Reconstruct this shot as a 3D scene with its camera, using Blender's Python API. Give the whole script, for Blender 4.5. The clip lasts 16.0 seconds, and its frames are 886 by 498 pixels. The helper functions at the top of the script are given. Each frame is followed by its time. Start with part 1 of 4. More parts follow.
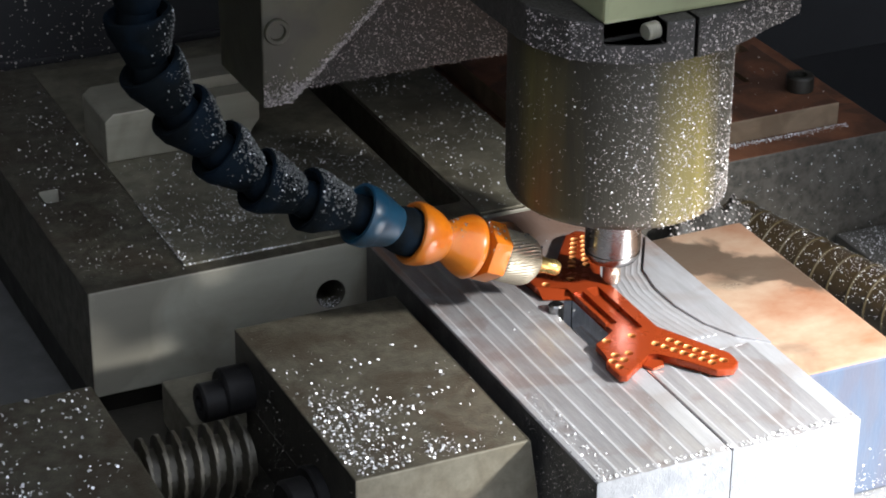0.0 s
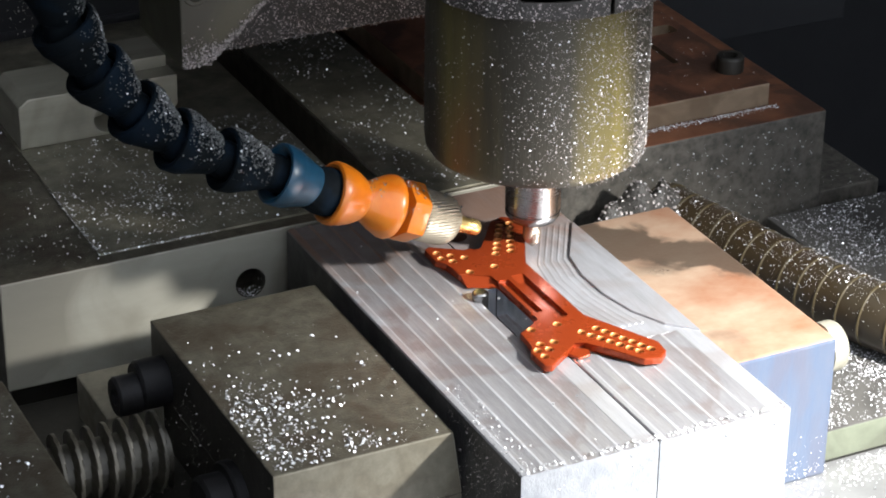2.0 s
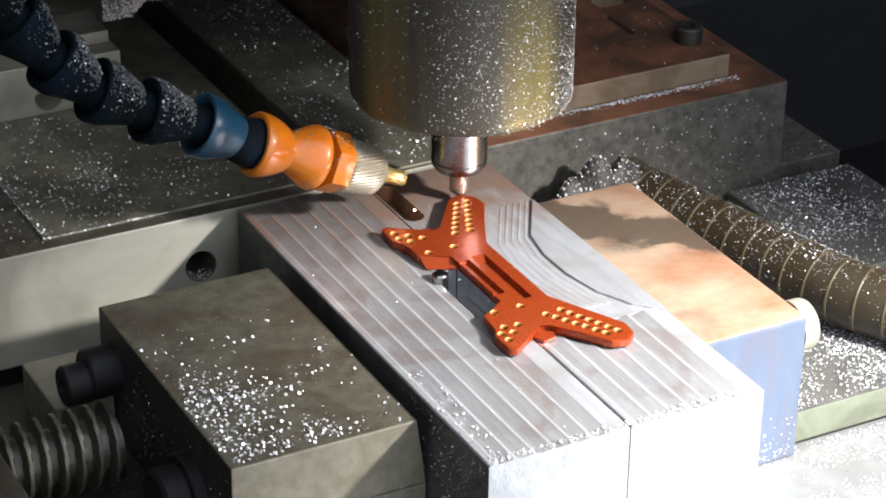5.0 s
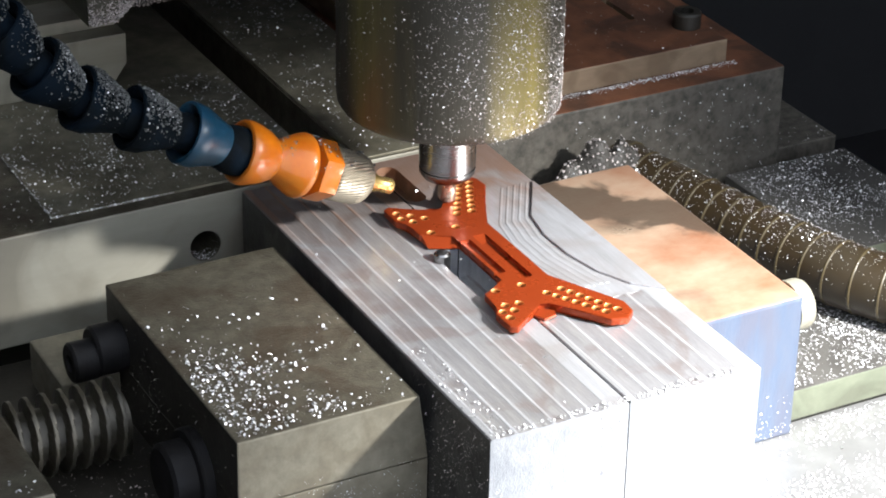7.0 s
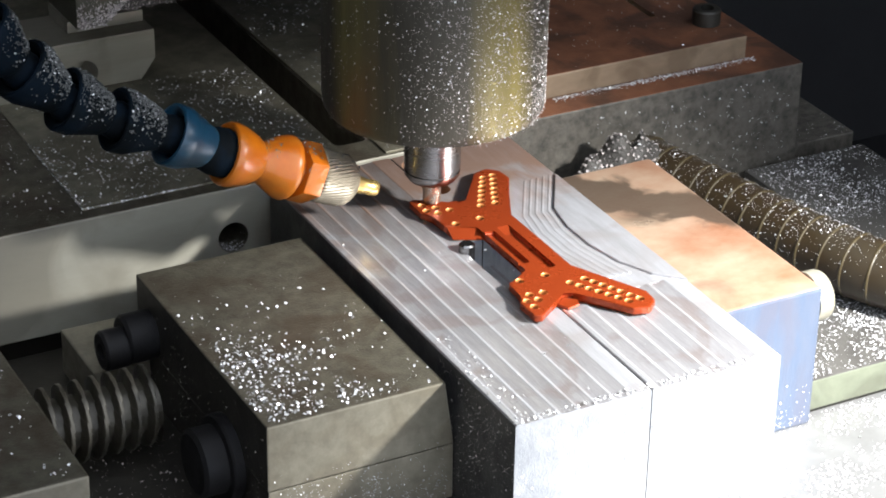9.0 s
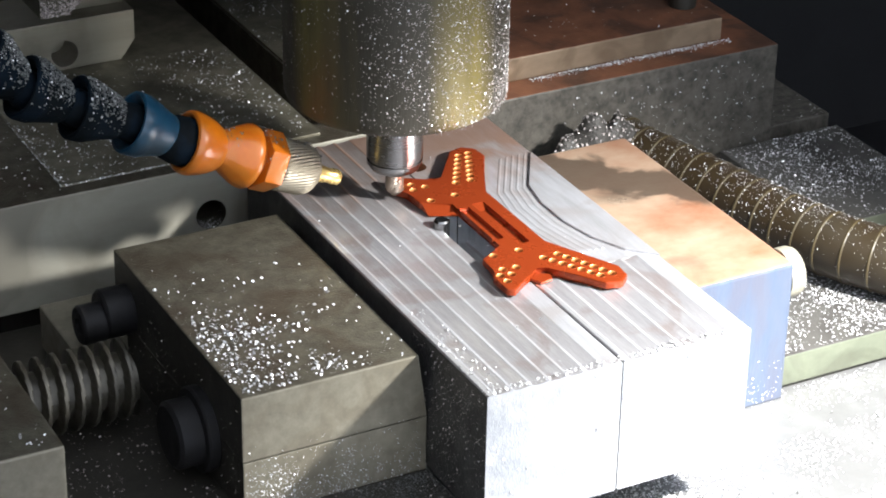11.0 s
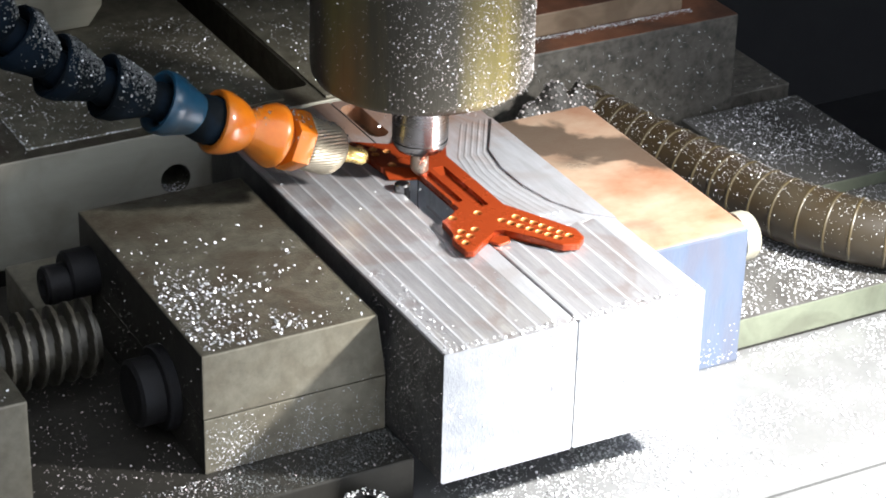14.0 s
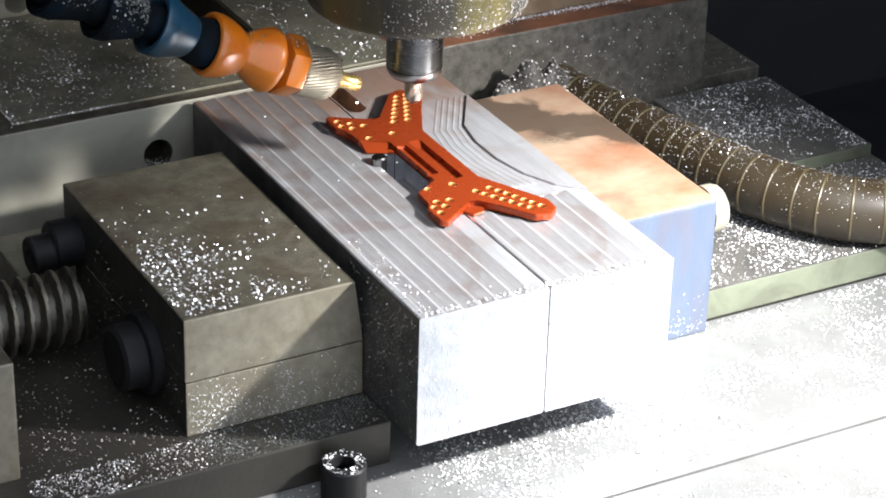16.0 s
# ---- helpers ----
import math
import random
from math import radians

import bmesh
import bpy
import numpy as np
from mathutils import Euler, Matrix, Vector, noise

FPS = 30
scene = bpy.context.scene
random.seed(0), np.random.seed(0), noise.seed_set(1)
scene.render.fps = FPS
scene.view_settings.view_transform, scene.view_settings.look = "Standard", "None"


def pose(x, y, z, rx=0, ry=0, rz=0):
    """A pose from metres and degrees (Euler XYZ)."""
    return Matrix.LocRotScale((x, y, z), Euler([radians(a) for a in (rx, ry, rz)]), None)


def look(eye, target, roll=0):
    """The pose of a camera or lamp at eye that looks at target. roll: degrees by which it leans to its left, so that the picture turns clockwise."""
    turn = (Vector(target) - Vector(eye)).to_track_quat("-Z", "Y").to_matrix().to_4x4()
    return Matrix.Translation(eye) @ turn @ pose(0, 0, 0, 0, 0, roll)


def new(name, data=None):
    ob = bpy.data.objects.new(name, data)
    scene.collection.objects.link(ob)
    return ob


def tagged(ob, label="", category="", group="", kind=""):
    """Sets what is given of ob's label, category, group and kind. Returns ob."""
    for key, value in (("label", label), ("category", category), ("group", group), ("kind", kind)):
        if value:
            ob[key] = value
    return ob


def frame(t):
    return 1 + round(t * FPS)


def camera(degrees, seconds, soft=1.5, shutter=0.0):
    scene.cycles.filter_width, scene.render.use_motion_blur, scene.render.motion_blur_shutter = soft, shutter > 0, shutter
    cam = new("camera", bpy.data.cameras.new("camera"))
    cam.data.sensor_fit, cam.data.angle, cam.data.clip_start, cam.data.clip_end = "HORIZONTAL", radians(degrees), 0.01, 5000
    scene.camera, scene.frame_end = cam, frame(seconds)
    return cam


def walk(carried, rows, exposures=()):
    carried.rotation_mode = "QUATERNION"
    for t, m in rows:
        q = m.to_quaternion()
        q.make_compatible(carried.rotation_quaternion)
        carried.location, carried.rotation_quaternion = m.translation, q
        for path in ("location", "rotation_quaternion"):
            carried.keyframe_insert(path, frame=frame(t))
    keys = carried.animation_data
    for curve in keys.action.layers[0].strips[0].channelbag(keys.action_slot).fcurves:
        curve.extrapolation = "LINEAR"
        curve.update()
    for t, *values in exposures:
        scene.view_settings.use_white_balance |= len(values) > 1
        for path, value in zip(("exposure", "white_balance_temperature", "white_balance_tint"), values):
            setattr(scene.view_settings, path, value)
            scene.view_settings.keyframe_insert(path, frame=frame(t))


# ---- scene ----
cam = camera(20.4, 16.0, soft=1.85)
PATH = [
    (0, (-0.3345, -0.6000, 0.4325), (0.0033, 0.1285, 0.0260), 0.35),
    (0.5, (-0.3326, -0.5989, 0.4310), (0.0110, 0.1257, 0.0224), 0.71),
    (1, (-0.3295, -0.5960, 0.4300), (0.0191, 0.1254, 0.0200), 0.70),
    (1.5, (-0.3258, -0.5913, 0.4281), (0.0246, 0.1281, 0.0162), 0.68),
    (2, (-0.3186, -0.5846, 0.4251), (0.0366, 0.1319, 0.0122), 0.61),
    (2.5, (-0.3110, -0.5753, 0.4212), (0.0497, 0.1376, 0.0070), 0.54),
    (3, (-0.3108, -0.5663, 0.4166), (0.0557, 0.1423, 0.0001), 0.59),
    (3.5, (-0.3118, -0.5597, 0.4170), (0.0585, 0.1458, -0.0016), 0.57),
    (4, (-0.3138, -0.5547, 0.4156), (0.0600, 0.1481, -0.0043), 0.63),
    (6.5, (-0.3205, -0.5608, 0.4155), (0.0565, 0.1365, -0.0107), 1.03),
    (7, (-0.3243, -0.5659, 0.4170), (0.0531, 0.1320, -0.0079), 1.09),
    (7.5, (-0.3267, -0.5729, 0.4167), (0.0480, 0.1267, -0.0076), 0.98),
    (8, (-0.3310, -0.5759, 0.4186), (0.0418, 0.1251, -0.0052), 0.97),
    (10.5, (-0.3369, -0.5856, 0.4160), (0.0392, 0.1154, -0.0049), 1.13),
    (11, (-0.3349, -0.5910, 0.4146), (0.0412, 0.1091, -0.0077), 1.13),
    (11.5, (-0.3328, -0.5944, 0.4136), (0.0439, 0.1043, -0.0107), 1.25),
    (12, (-0.3309, -0.5992, 0.4120), (0.0454, 0.0991, -0.0131), 1.27),
    (12.5, (-0.3309, -0.6030, 0.4124), (0.0460, 0.0941, -0.0142), 1.31),
    (13, (-0.3315, -0.6039, 0.4123), (0.0465, 0.0929, -0.0139), 1.33),
    (13.5, (-0.3328, -0.6016, 0.4133), (0.0471, 0.0934, -0.0139), 1.49),
    (14, (-0.3351, -0.6078, 0.4137), (0.0460, 0.0867, -0.0134), 1.54),
    (14.5, (-0.3340, -0.6151, 0.4112), (0.0472, 0.0798, -0.0151), 1.45),
    (15, (-0.3358, -0.6228, 0.4112), (0.0464, 0.0720, -0.0145), 1.46),
    (15.5, (-0.3372, -0.6279, 0.4113), (0.0471, 0.0658, -0.0143), 1.69),
    (16, (-0.3457, -0.6327, 0.4122), (0.0418, 0.0601, -0.0119), 1.75),
]
walk(cam, [(t, look(eye, target, roll)) for t, eye, target, roll in PATH],
     exposures=[(0.0, -0.15), (4.0, 0.0), (8.0, 0.05), (12.0, 0.13), (16.0, 0.12)])

# ---- light ----
world = bpy.data.worlds.new("room")
world.use_nodes = True
scene.world = world
world.node_tree.nodes["Background"].inputs["Color"].default_value = (0.80, 0.87, 1.0, 1)
world.node_tree.nodes["Background"].inputs["Strength"].default_value = 2.1

lamp_data = bpy.data.lights.new("work_light", "SPOT")
lamp_data.energy = 51.0
lamp_data.color = (1.0, 1.0, 1.0)
lamp_data.spot_size = radians(56)
lamp_data.spot_blend = 1.0
lamp_data.shadow_soft_size = 0.017
lamp = new("work_light", lamp_data)
lamp.matrix_world = look((0.272, -0.175, 0.226), (0.114, 0.026, -0.045))

MM = 0.001


# ---- materials ----
def material(name, base, rough=0.5, metal=0.0, second=None, scale=60.0, detail=6.0, amount=0.5, bump=0.0, bump_scale=400.0,
             stain=None, stain_scale=18.0, stain_amount=0.5, stain_lo=0.48, stain_soft=0.12, stain_detail=8, stain_wobble=0.9, stain_stretch=False, rough_var=0.15, stretch=(1, 1, 1), coat=0.0, random_tone=0.0, spec=0.5):
    m = bpy.data.materials.new(name)
    m.use_nodes = True
    nt = m.node_tree
    n, ln = nt.nodes, nt.links
    bsdf = n["Principled BSDF"]
    bsdf.inputs["Metallic"].default_value = metal
    bsdf.inputs["Specular IOR Level"].default_value = spec
    bsdf.inputs["Coat Weight"].default_value = coat
    geo = n.new("ShaderNodeTexCoord")
    mp = n.new("ShaderNodeMapping")
    mp.inputs["Scale"].default_value = stretch
    ln.new(geo.outputs["Object"], mp.inputs["Vector"])
    n1 = n.new("ShaderNodeTexNoise")
    n1.inputs["Scale"].default_value = scale
    n1.inputs["Detail"].default_value = detail
    n1.inputs["Roughness"].default_value = 0.62
    ln.new(mp.outputs[0], n1.inputs["Vector"])
    ramp = n.new("ShaderNodeMapRange")
    ramp.inputs["From Min"].default_value = 0.35
    ramp.inputs["From Max"].default_value = 0.68
    ramp.inputs["To Max"].default_value = amount
    ln.new(n1.outputs["Fac"], ramp.inputs["Value"])
    mix = n.new("ShaderNodeMix")
    mix.data_type = "RGBA"
    mix.inputs["A"].default_value = (*base, 1)
    mix.inputs["B"].default_value = (*(second or [c * 0.6 for c in base]), 1)
    ln.new(ramp.outputs[0], mix.inputs["Factor"])
    colour = mix.outputs["Result"]
    if stain:
        n2 = n.new("ShaderNodeTexNoise")
        n2.inputs["Scale"].default_value = stain_scale
        n2.inputs["Detail"].default_value = stain_detail
        n2.inputs["Distortion"].default_value = stain_wobble
        ln.new((mp if stain_stretch else geo).outputs[0 if stain_stretch else "Object"], n2.inputs["Vector"])
        r2 = n.new("ShaderNodeMapRange")
        r2.inputs["From Min"].default_value = stain_lo
        r2.inputs["From Max"].default_value = stain_lo + stain_soft
        r2.inputs["To Max"].default_value = stain_amount
        ln.new(n2.outputs["Fac"], r2.inputs["Value"])
        mix2 = n.new("ShaderNodeMix")
        mix2.data_type = "RGBA"
        mix2.inputs["B"].default_value = (*stain, 1)
        ln.new(colour, mix2.inputs["A"])
        ln.new(r2.outputs[0], mix2.inputs["Factor"])
        colour = mix2.outputs["Result"]
    if random_tone:
        gi = n.new("ShaderNodeNewGeometry")
        hs = n.new("ShaderNodeHueSaturation")
        rr = n.new("ShaderNodeMapRange")
        rr.inputs["To Min"].default_value = 1 - random_tone
        rr.inputs["To Max"].default_value = 1 + random_tone * 0.3
        ln.new(gi.outputs["Random Per Island"], rr.inputs["Value"])
        ln.new(rr.outputs[0], hs.inputs["Value"])
        ln.new(colour, hs.inputs["Color"])
        colour = hs.outputs["Color"]
    ln.new(colour, bsdf.inputs["Base Color"])
    rv = n.new("ShaderNodeMapRange")
    rv.inputs["To Min"].default_value = max(0.04, rough - rough_var)
    rv.inputs["To Max"].default_value = min(1.0, rough + rough_var)
    ln.new(n1.outputs["Fac"], rv.inputs["Value"])
    ln.new(rv.outputs[0], bsdf.inputs["Roughness"])
    if bump:
        n3 = n.new("ShaderNodeTexNoise")
        n3.inputs["Scale"].default_value = bump_scale
        n3.inputs["Detail"].default_value = 4
        ln.new(mp.outputs[0], n3.inputs["Vector"])
        b = n.new("ShaderNodeBump")
        b.inputs["Strength"].default_value = bump
        b.inputs["Distance"].default_value = 0.0006
        ln.new(n3.outputs["Fac"], b.inputs["Height"])
        ln.new(b.outputs[0], bsdf.inputs["Normal"])
    return m


STEEL = material("oily_ground_steel", (0.132, 0.12, 0.09), 0.42, 0.5, (0.06, 0.053, 0.038), 160, detail=10, amount=0.85, stain=(0.062, 0.045, 0.030), stain_scale=48,
                 stain_amount=0.55, bump=0.4, bump_scale=1100)
STEEL_REAR = material("oily_scraped_steel", (0.21, 0.195, 0.142), 0.46, 0.4, (0.10, 0.092, 0.066), 120, detail=10, amount=0.85, stain=(0.075, 0.063, 0.042), stain_scale=30,
                      stain_amount=0.5, bump=0.3, bump_scale=900)
STEEL_SIDE = material("oily_steel_flank", (0.21, 0.192, 0.145), 0.45, 0.35, (0.12, 0.108, 0.08), 240, detail=10, amount=0.6, stain=(0.10, 0.078, 0.05), stain_scale=60,
                      stain_amount=0.3, bump=0.15, bump_scale=700)
# Dark oily steel; on -x jaw and end block faces it stands for shade.
DARK_STEEL = material("dark_oily_and_shaded_steel", (0.034, 0.031, 0.025), 0.5, 0.4, (0.018, 0.017, 0.014), 70, bump=0.2, bump_scale=600)
# Ground front face, made paler to stand for light the lamp doesn't give.
BRIGHT_STEEL = material("lit_ground_steel_face", (0.34, 0.325, 0.265), 0.58, 0.25, (0.24, 0.23, 0.19), 70, detail=9, stain=(0.17, 0.155, 0.12), stain_scale=16,
                        stain_amount=0.7, bump=0.08, bump_scale=900, stretch=(0.3, 1, 1))
GROUND = material("horizontally_ground_steel", (0.32, 0.30, 0.235), 0.42, 0.4, (0.19, 0.178, 0.14), 60, detail=8, stain=(0.15, 0.137, 0.105), stain_scale=24,
                  stain_amount=0.5, bump=0.2, bump_scale=500, stretch=(0.15, 1, 2.0))
ALU = material("milled_aluminium", (0.56, 0.565, 0.585), 0.38, 0.68, (0.34, 0.335, 0.34), 130, detail=5, amount=0.85, stain=(0.38, 0.345, 0.335), stain_scale=40,
               stain_amount=0.6, bump=0.16, bump_scale=1200, stretch=(1, 0.12, 1), rough_var=0.2)
# Stained pass floors, also darkened so the crests seem to catch light.
ALU_FLOOR = material("stained_and_darkened_milled_pass", (0.42, 0.41, 0.415), 0.40, 0.68, (0.24, 0.235, 0.24), 120, detail=6, amount=0.8, stain=(0.27, 0.225, 0.212), stain_scale=42,
                     stain_amount=0.7, bump=0.2, bump_scale=1200, stretch=(1, 0.2, 1), rough_var=0.2)
ALU_SIDE = material("sawn_aluminium", (0.43, 0.44, 0.46), 0.42, 0.55, (0.25, 0.26, 0.28), 320, stain=(0.27, 0.29, 0.315), stain_scale=45,
                    stain_amount=0.5, bump=0.28, bump_scale=1400, stretch=(1, 1, 0.6))
# Shaded copy of the aluminium, for sides facing away from the lamp.
ALU_SHADED = material("shade_darkened_aluminium_side", (0.10, 0.10, 0.098), 0.45, 0.7, (0.05, 0.05, 0.048), 90, stain=(0.16, 0.155, 0.15), stain_scale=60,
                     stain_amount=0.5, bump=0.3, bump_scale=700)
COPPERY = material("heat_stained_steel_top", (0.49, 0.365, 0.26), 0.34, 0.5, (0.34, 0.155, 0.085), 30, detail=10, amount=1.0, stain=(0.085, 0.06, 0.042), stain_scale=21,
                   stain_amount=0.8, stain_lo=0.56, stain_soft=0.12, stain_detail=5, stain_wobble=0.5, stain_stretch=True, bump=0.12, bump_scale=700, stretch=(0.75, 1, 1), rough_var=0.22)
BLUE_STEEL = material("bluish_steel_face", (0.095, 0.125, 0.185), 0.4, 0.5, (0.14, 0.15, 0.185), 180, detail=8, stain=(0.12, 0.105, 0.125), stain_scale=45, stretch=(1, 1, 0.3), stain_stretch=True,
                      stain_amount=0.4, bump=0.2, bump_scale=800)
RUST = material("rusty_steel_top", (0.21, 0.083, 0.040), 0.6, 0.2, (0.12, 0.05, 0.028), 80, amount=0.8, stain=(0.045, 0.024, 0.016), stain_scale=34,
                stain_amount=0.75, bump=0.25, bump_scale=600)
TAN = material("pale_ground_bar", (0.30, 0.225, 0.15), 0.5, 0.4, (0.19, 0.135, 0.088), 70, detail=9, amount=0.9, stain=(0.13, 0.085, 0.05), stain_scale=45, stain_amount=0.55, bump=0.15, bump_scale=700, stretch=(0.4, 1, 1))
CAST = material("grey_cast_iron", (0.112, 0.10, 0.083), 0.55, 0.35, (0.038, 0.036, 0.030), 260, detail=9, amount=0.9, stain=(0.13, 0.12, 0.10), stain_scale=150,
                stain_amount=0.45, bump=0.5, bump_scale=500)
ORANGE = material("orange_anodised_aluminium", (0.25, 0.036, 0.008), 0.28, 0.45, (0.20, 0.027, 0.006), 50, amount=0.4, rough_var=0.06,
                  bump=0.04, bump_scale=1500)
ORANGE_PLASTIC = material("orange_plastic", (0.44, 0.118, 0.004), 0.34, 0.0, (0.30, 0.062, 0.003), 60, amount=0.8, stain=(0.34, 0.115, 0.012),
                          stain_scale=120, stain_amount=0.45, rough_var=0.1, spec=0.35, coat=0.45)
BLUE_PLASTIC = material("blue_plastic", (0.006, 0.046, 0.085), 0.34, 0.0, (0.005, 0.024, 0.044), 80, stain=(0.012, 0.02, 0.028), stain_scale=60,
                        stain_amount=0.7, rough_var=0.1)
GRIMY_BLUE = material("grimy_blue_plastic", (0.0035, 0.0055, 0.007), 0.75, 0.0, (0.002, 0.0025, 0.003), 90, stain=(0.004, 0.012, 0.024), stain_scale=50,
                      stain_amount=0.35, bump=0.3, bump_scale=700, spec=0.06)
BLACK = material("black_oxide_steel", (0.012, 0.012, 0.013), 0.5, 0.2, (0.016, 0.014, 0.012), 90, bump=0.2, bump_scale=700, spec=0.15)
BRASS = material("brass", (0.80, 0.58, 0.22), 0.28, 0.9, (0.62, 0.42, 0.15), 120, amount=0.4)
KNURL = material("knurled_nickel", (0.23, 0.2, 0.145), 0.45, 0.4, (0.15, 0.125, 0.09), 200, bump=0.1)
CHROME = material("polished_collet", (0.26, 0.255, 0.25), 0.26, 1.0, (0.20, 0.195, 0.19), 50, rough_var=0.08, stretch=(1, 1, 4))
CARBIDE = material("carbide_cutter", (0.42, 0.34, 0.27), 0.3, 0.85, (0.34, 0.28, 0.22), 160)
SCREW = material("greasy_vise_screw", (0.062, 0.056, 0.042), 0.4, 0.45, (0.026, 0.023, 0.018), 120, detail=8, amount=0.8, bump=0.2, bump_scale=700)
# The yellow streaks paint the nose's highlight into its colour.
NOSE = material("highlight_painted_nose", (0.060, 0.054, 0.040), 0.44, 0.5, (0.034, 0.031, 0.025), 40, stain=(0.27, 0.22, 0.06), stain_scale=17,
                stain_amount=0.72, stain_lo=0.5, stain_soft=0.2, stretch=(1, 1, 0.14), stain_stretch=True, bump=0.2, bump_scale=900)
GREEN = material("pale_green_machine_paint", (0.29, 0.30, 0.17), 0.4, 0.0, (0.24, 0.25, 0.14), 30, stain=(0.17, 0.155, 0.085), stain_scale=40,
                 stain_amount=0.4, bump=0.06)
GREEN_DIRTY = material("grimy_green_paint", (0.055, 0.052, 0.027), 0.5, 0.0, (0.032, 0.03, 0.017), 40, stain=(0.026, 0.023, 0.015), stain_scale=30,
                       stain_amount=0.7, bump=0.15)
GRIT = material("chip_crusted_casting", (0.056, 0.051, 0.046), 0.6, 0.3, (0.026, 0.024, 0.022), 500, bump=1.0, bump_scale=900)
MATTED = material("oil_matted_swarf", (0.05, 0.046, 0.04), 0.6, 0.3, (0.02, 0.018, 0.016), 300, bump=1.0, bump_scale=900)
CONDUIT = material("amber_plastic_conduit", (0.025, 0.016, 0.0065), 0.42, 0.0, (0.014, 0.0095, 0.005), 60, stain=(0.03, 0.024, 0.015), stain_scale=30,
                   stain_amount=0.6, coat=0.05, spec=0.35)
CONDUIT_RIB = material("yellowed_conduit_rib", (0.05, 0.036, 0.014), 0.45, 0.0, (0.028, 0.021, 0.009), 80, coat=0.1)
DARK_TABLE = material("dark_slab_top", (0.11, 0.105, 0.095), 0.5, 0.4, (0.06, 0.056, 0.05), 60, stain=(0.045, 0.042, 0.038), stain_scale=22,
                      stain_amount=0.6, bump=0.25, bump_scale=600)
TABLE = material("oily_table", (0.20, 0.20, 0.195), 0.45, 0.4, (0.11, 0.11, 0.105), 60, stain=(0.14, 0.14, 0.135), stain_scale=22,
                 stain_amount=0.5, bump=0.25, bump_scale=600)
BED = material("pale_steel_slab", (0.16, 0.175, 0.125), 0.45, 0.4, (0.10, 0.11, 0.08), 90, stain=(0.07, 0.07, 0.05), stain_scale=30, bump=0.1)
PANEL = material("dark_enclosure_panel", (0.0135, 0.0135, 0.015), 0.65, 0.0, (0.009, 0.0092, 0.0105), 10, bump=0.1, spec=0.4)
CRUST = material("dull_chip_crust", (0.46, 0.41, 0.385), 0.5, 0.3, (0.20, 0.185, 0.185), 300, random_tone=0.75)
FILM = material("grey_oily_and_shaded_chip_film", (0.13, 0.135, 0.13), 0.5, 0.1, (0.07, 0.075, 0.075), 200, random_tone=0.7)
RIM = material("glinting_hole_rim", (0.52, 0.21, 0.065), 0.38, 0.35, (0.42, 0.16, 0.05), 200, amount=0.3)
CHIP = material("aluminium_chip", (0.85, 0.85, 0.85), 0.35, 0.35, (0.70, 0.70, 0.71), 300, random_tone=0.65, rough_var=0.15)


def tinted_end(m, colour, y0, y1, amount):
    """Coppery brown tint over one end of a block, along its own y."""
    n, ln = m.node_tree.nodes, m.node_tree.links
    bsdf = n["Principled BSDF"]
    src = bsdf.inputs["Base Color"].links[0].from_socket
    tc, sep, nz = n.new("ShaderNodeTexCoord"), n.new("ShaderNodeSeparateXYZ"), n.new("ShaderNodeTexNoise")
    nz.inputs["Scale"].default_value = 38
    nz.inputs["Detail"].default_value = 6
    nz.inputs["Distortion"].default_value = 1.2
    ln.new(tc.outputs["Object"], sep.inputs[0])
    ln.new(tc.outputs["Object"], nz.inputs["Vector"])
    wob = n.new("ShaderNodeMath")
    wob.operation = "MULTIPLY_ADD"
    wob.inputs[1].default_value = 0.14
    ln.new(nz.outputs["Fac"], wob.inputs[0])
    ln.new(sep.outputs["Y"], wob.inputs[2])
    rg = n.new("ShaderNodeMapRange")
    rg.inputs["From Min"].default_value = y0 + 0.07
    rg.inputs["From Max"].default_value = y1 + 0.07
    rg.inputs["To Max"].default_value = amount
    ln.new(wob.outputs[0], rg.inputs["Value"])
    mx = n.new("ShaderNodeMix")
    mx.data_type = "RGBA"
    mx.inputs["B"].default_value = (*colour, 1)
    ln.new(rg.outputs[0], mx.inputs["Factor"])
    ln.new(src, mx.inputs["A"])
    ln.new(mx.outputs["Result"], bsdf.inputs["Base Color"])


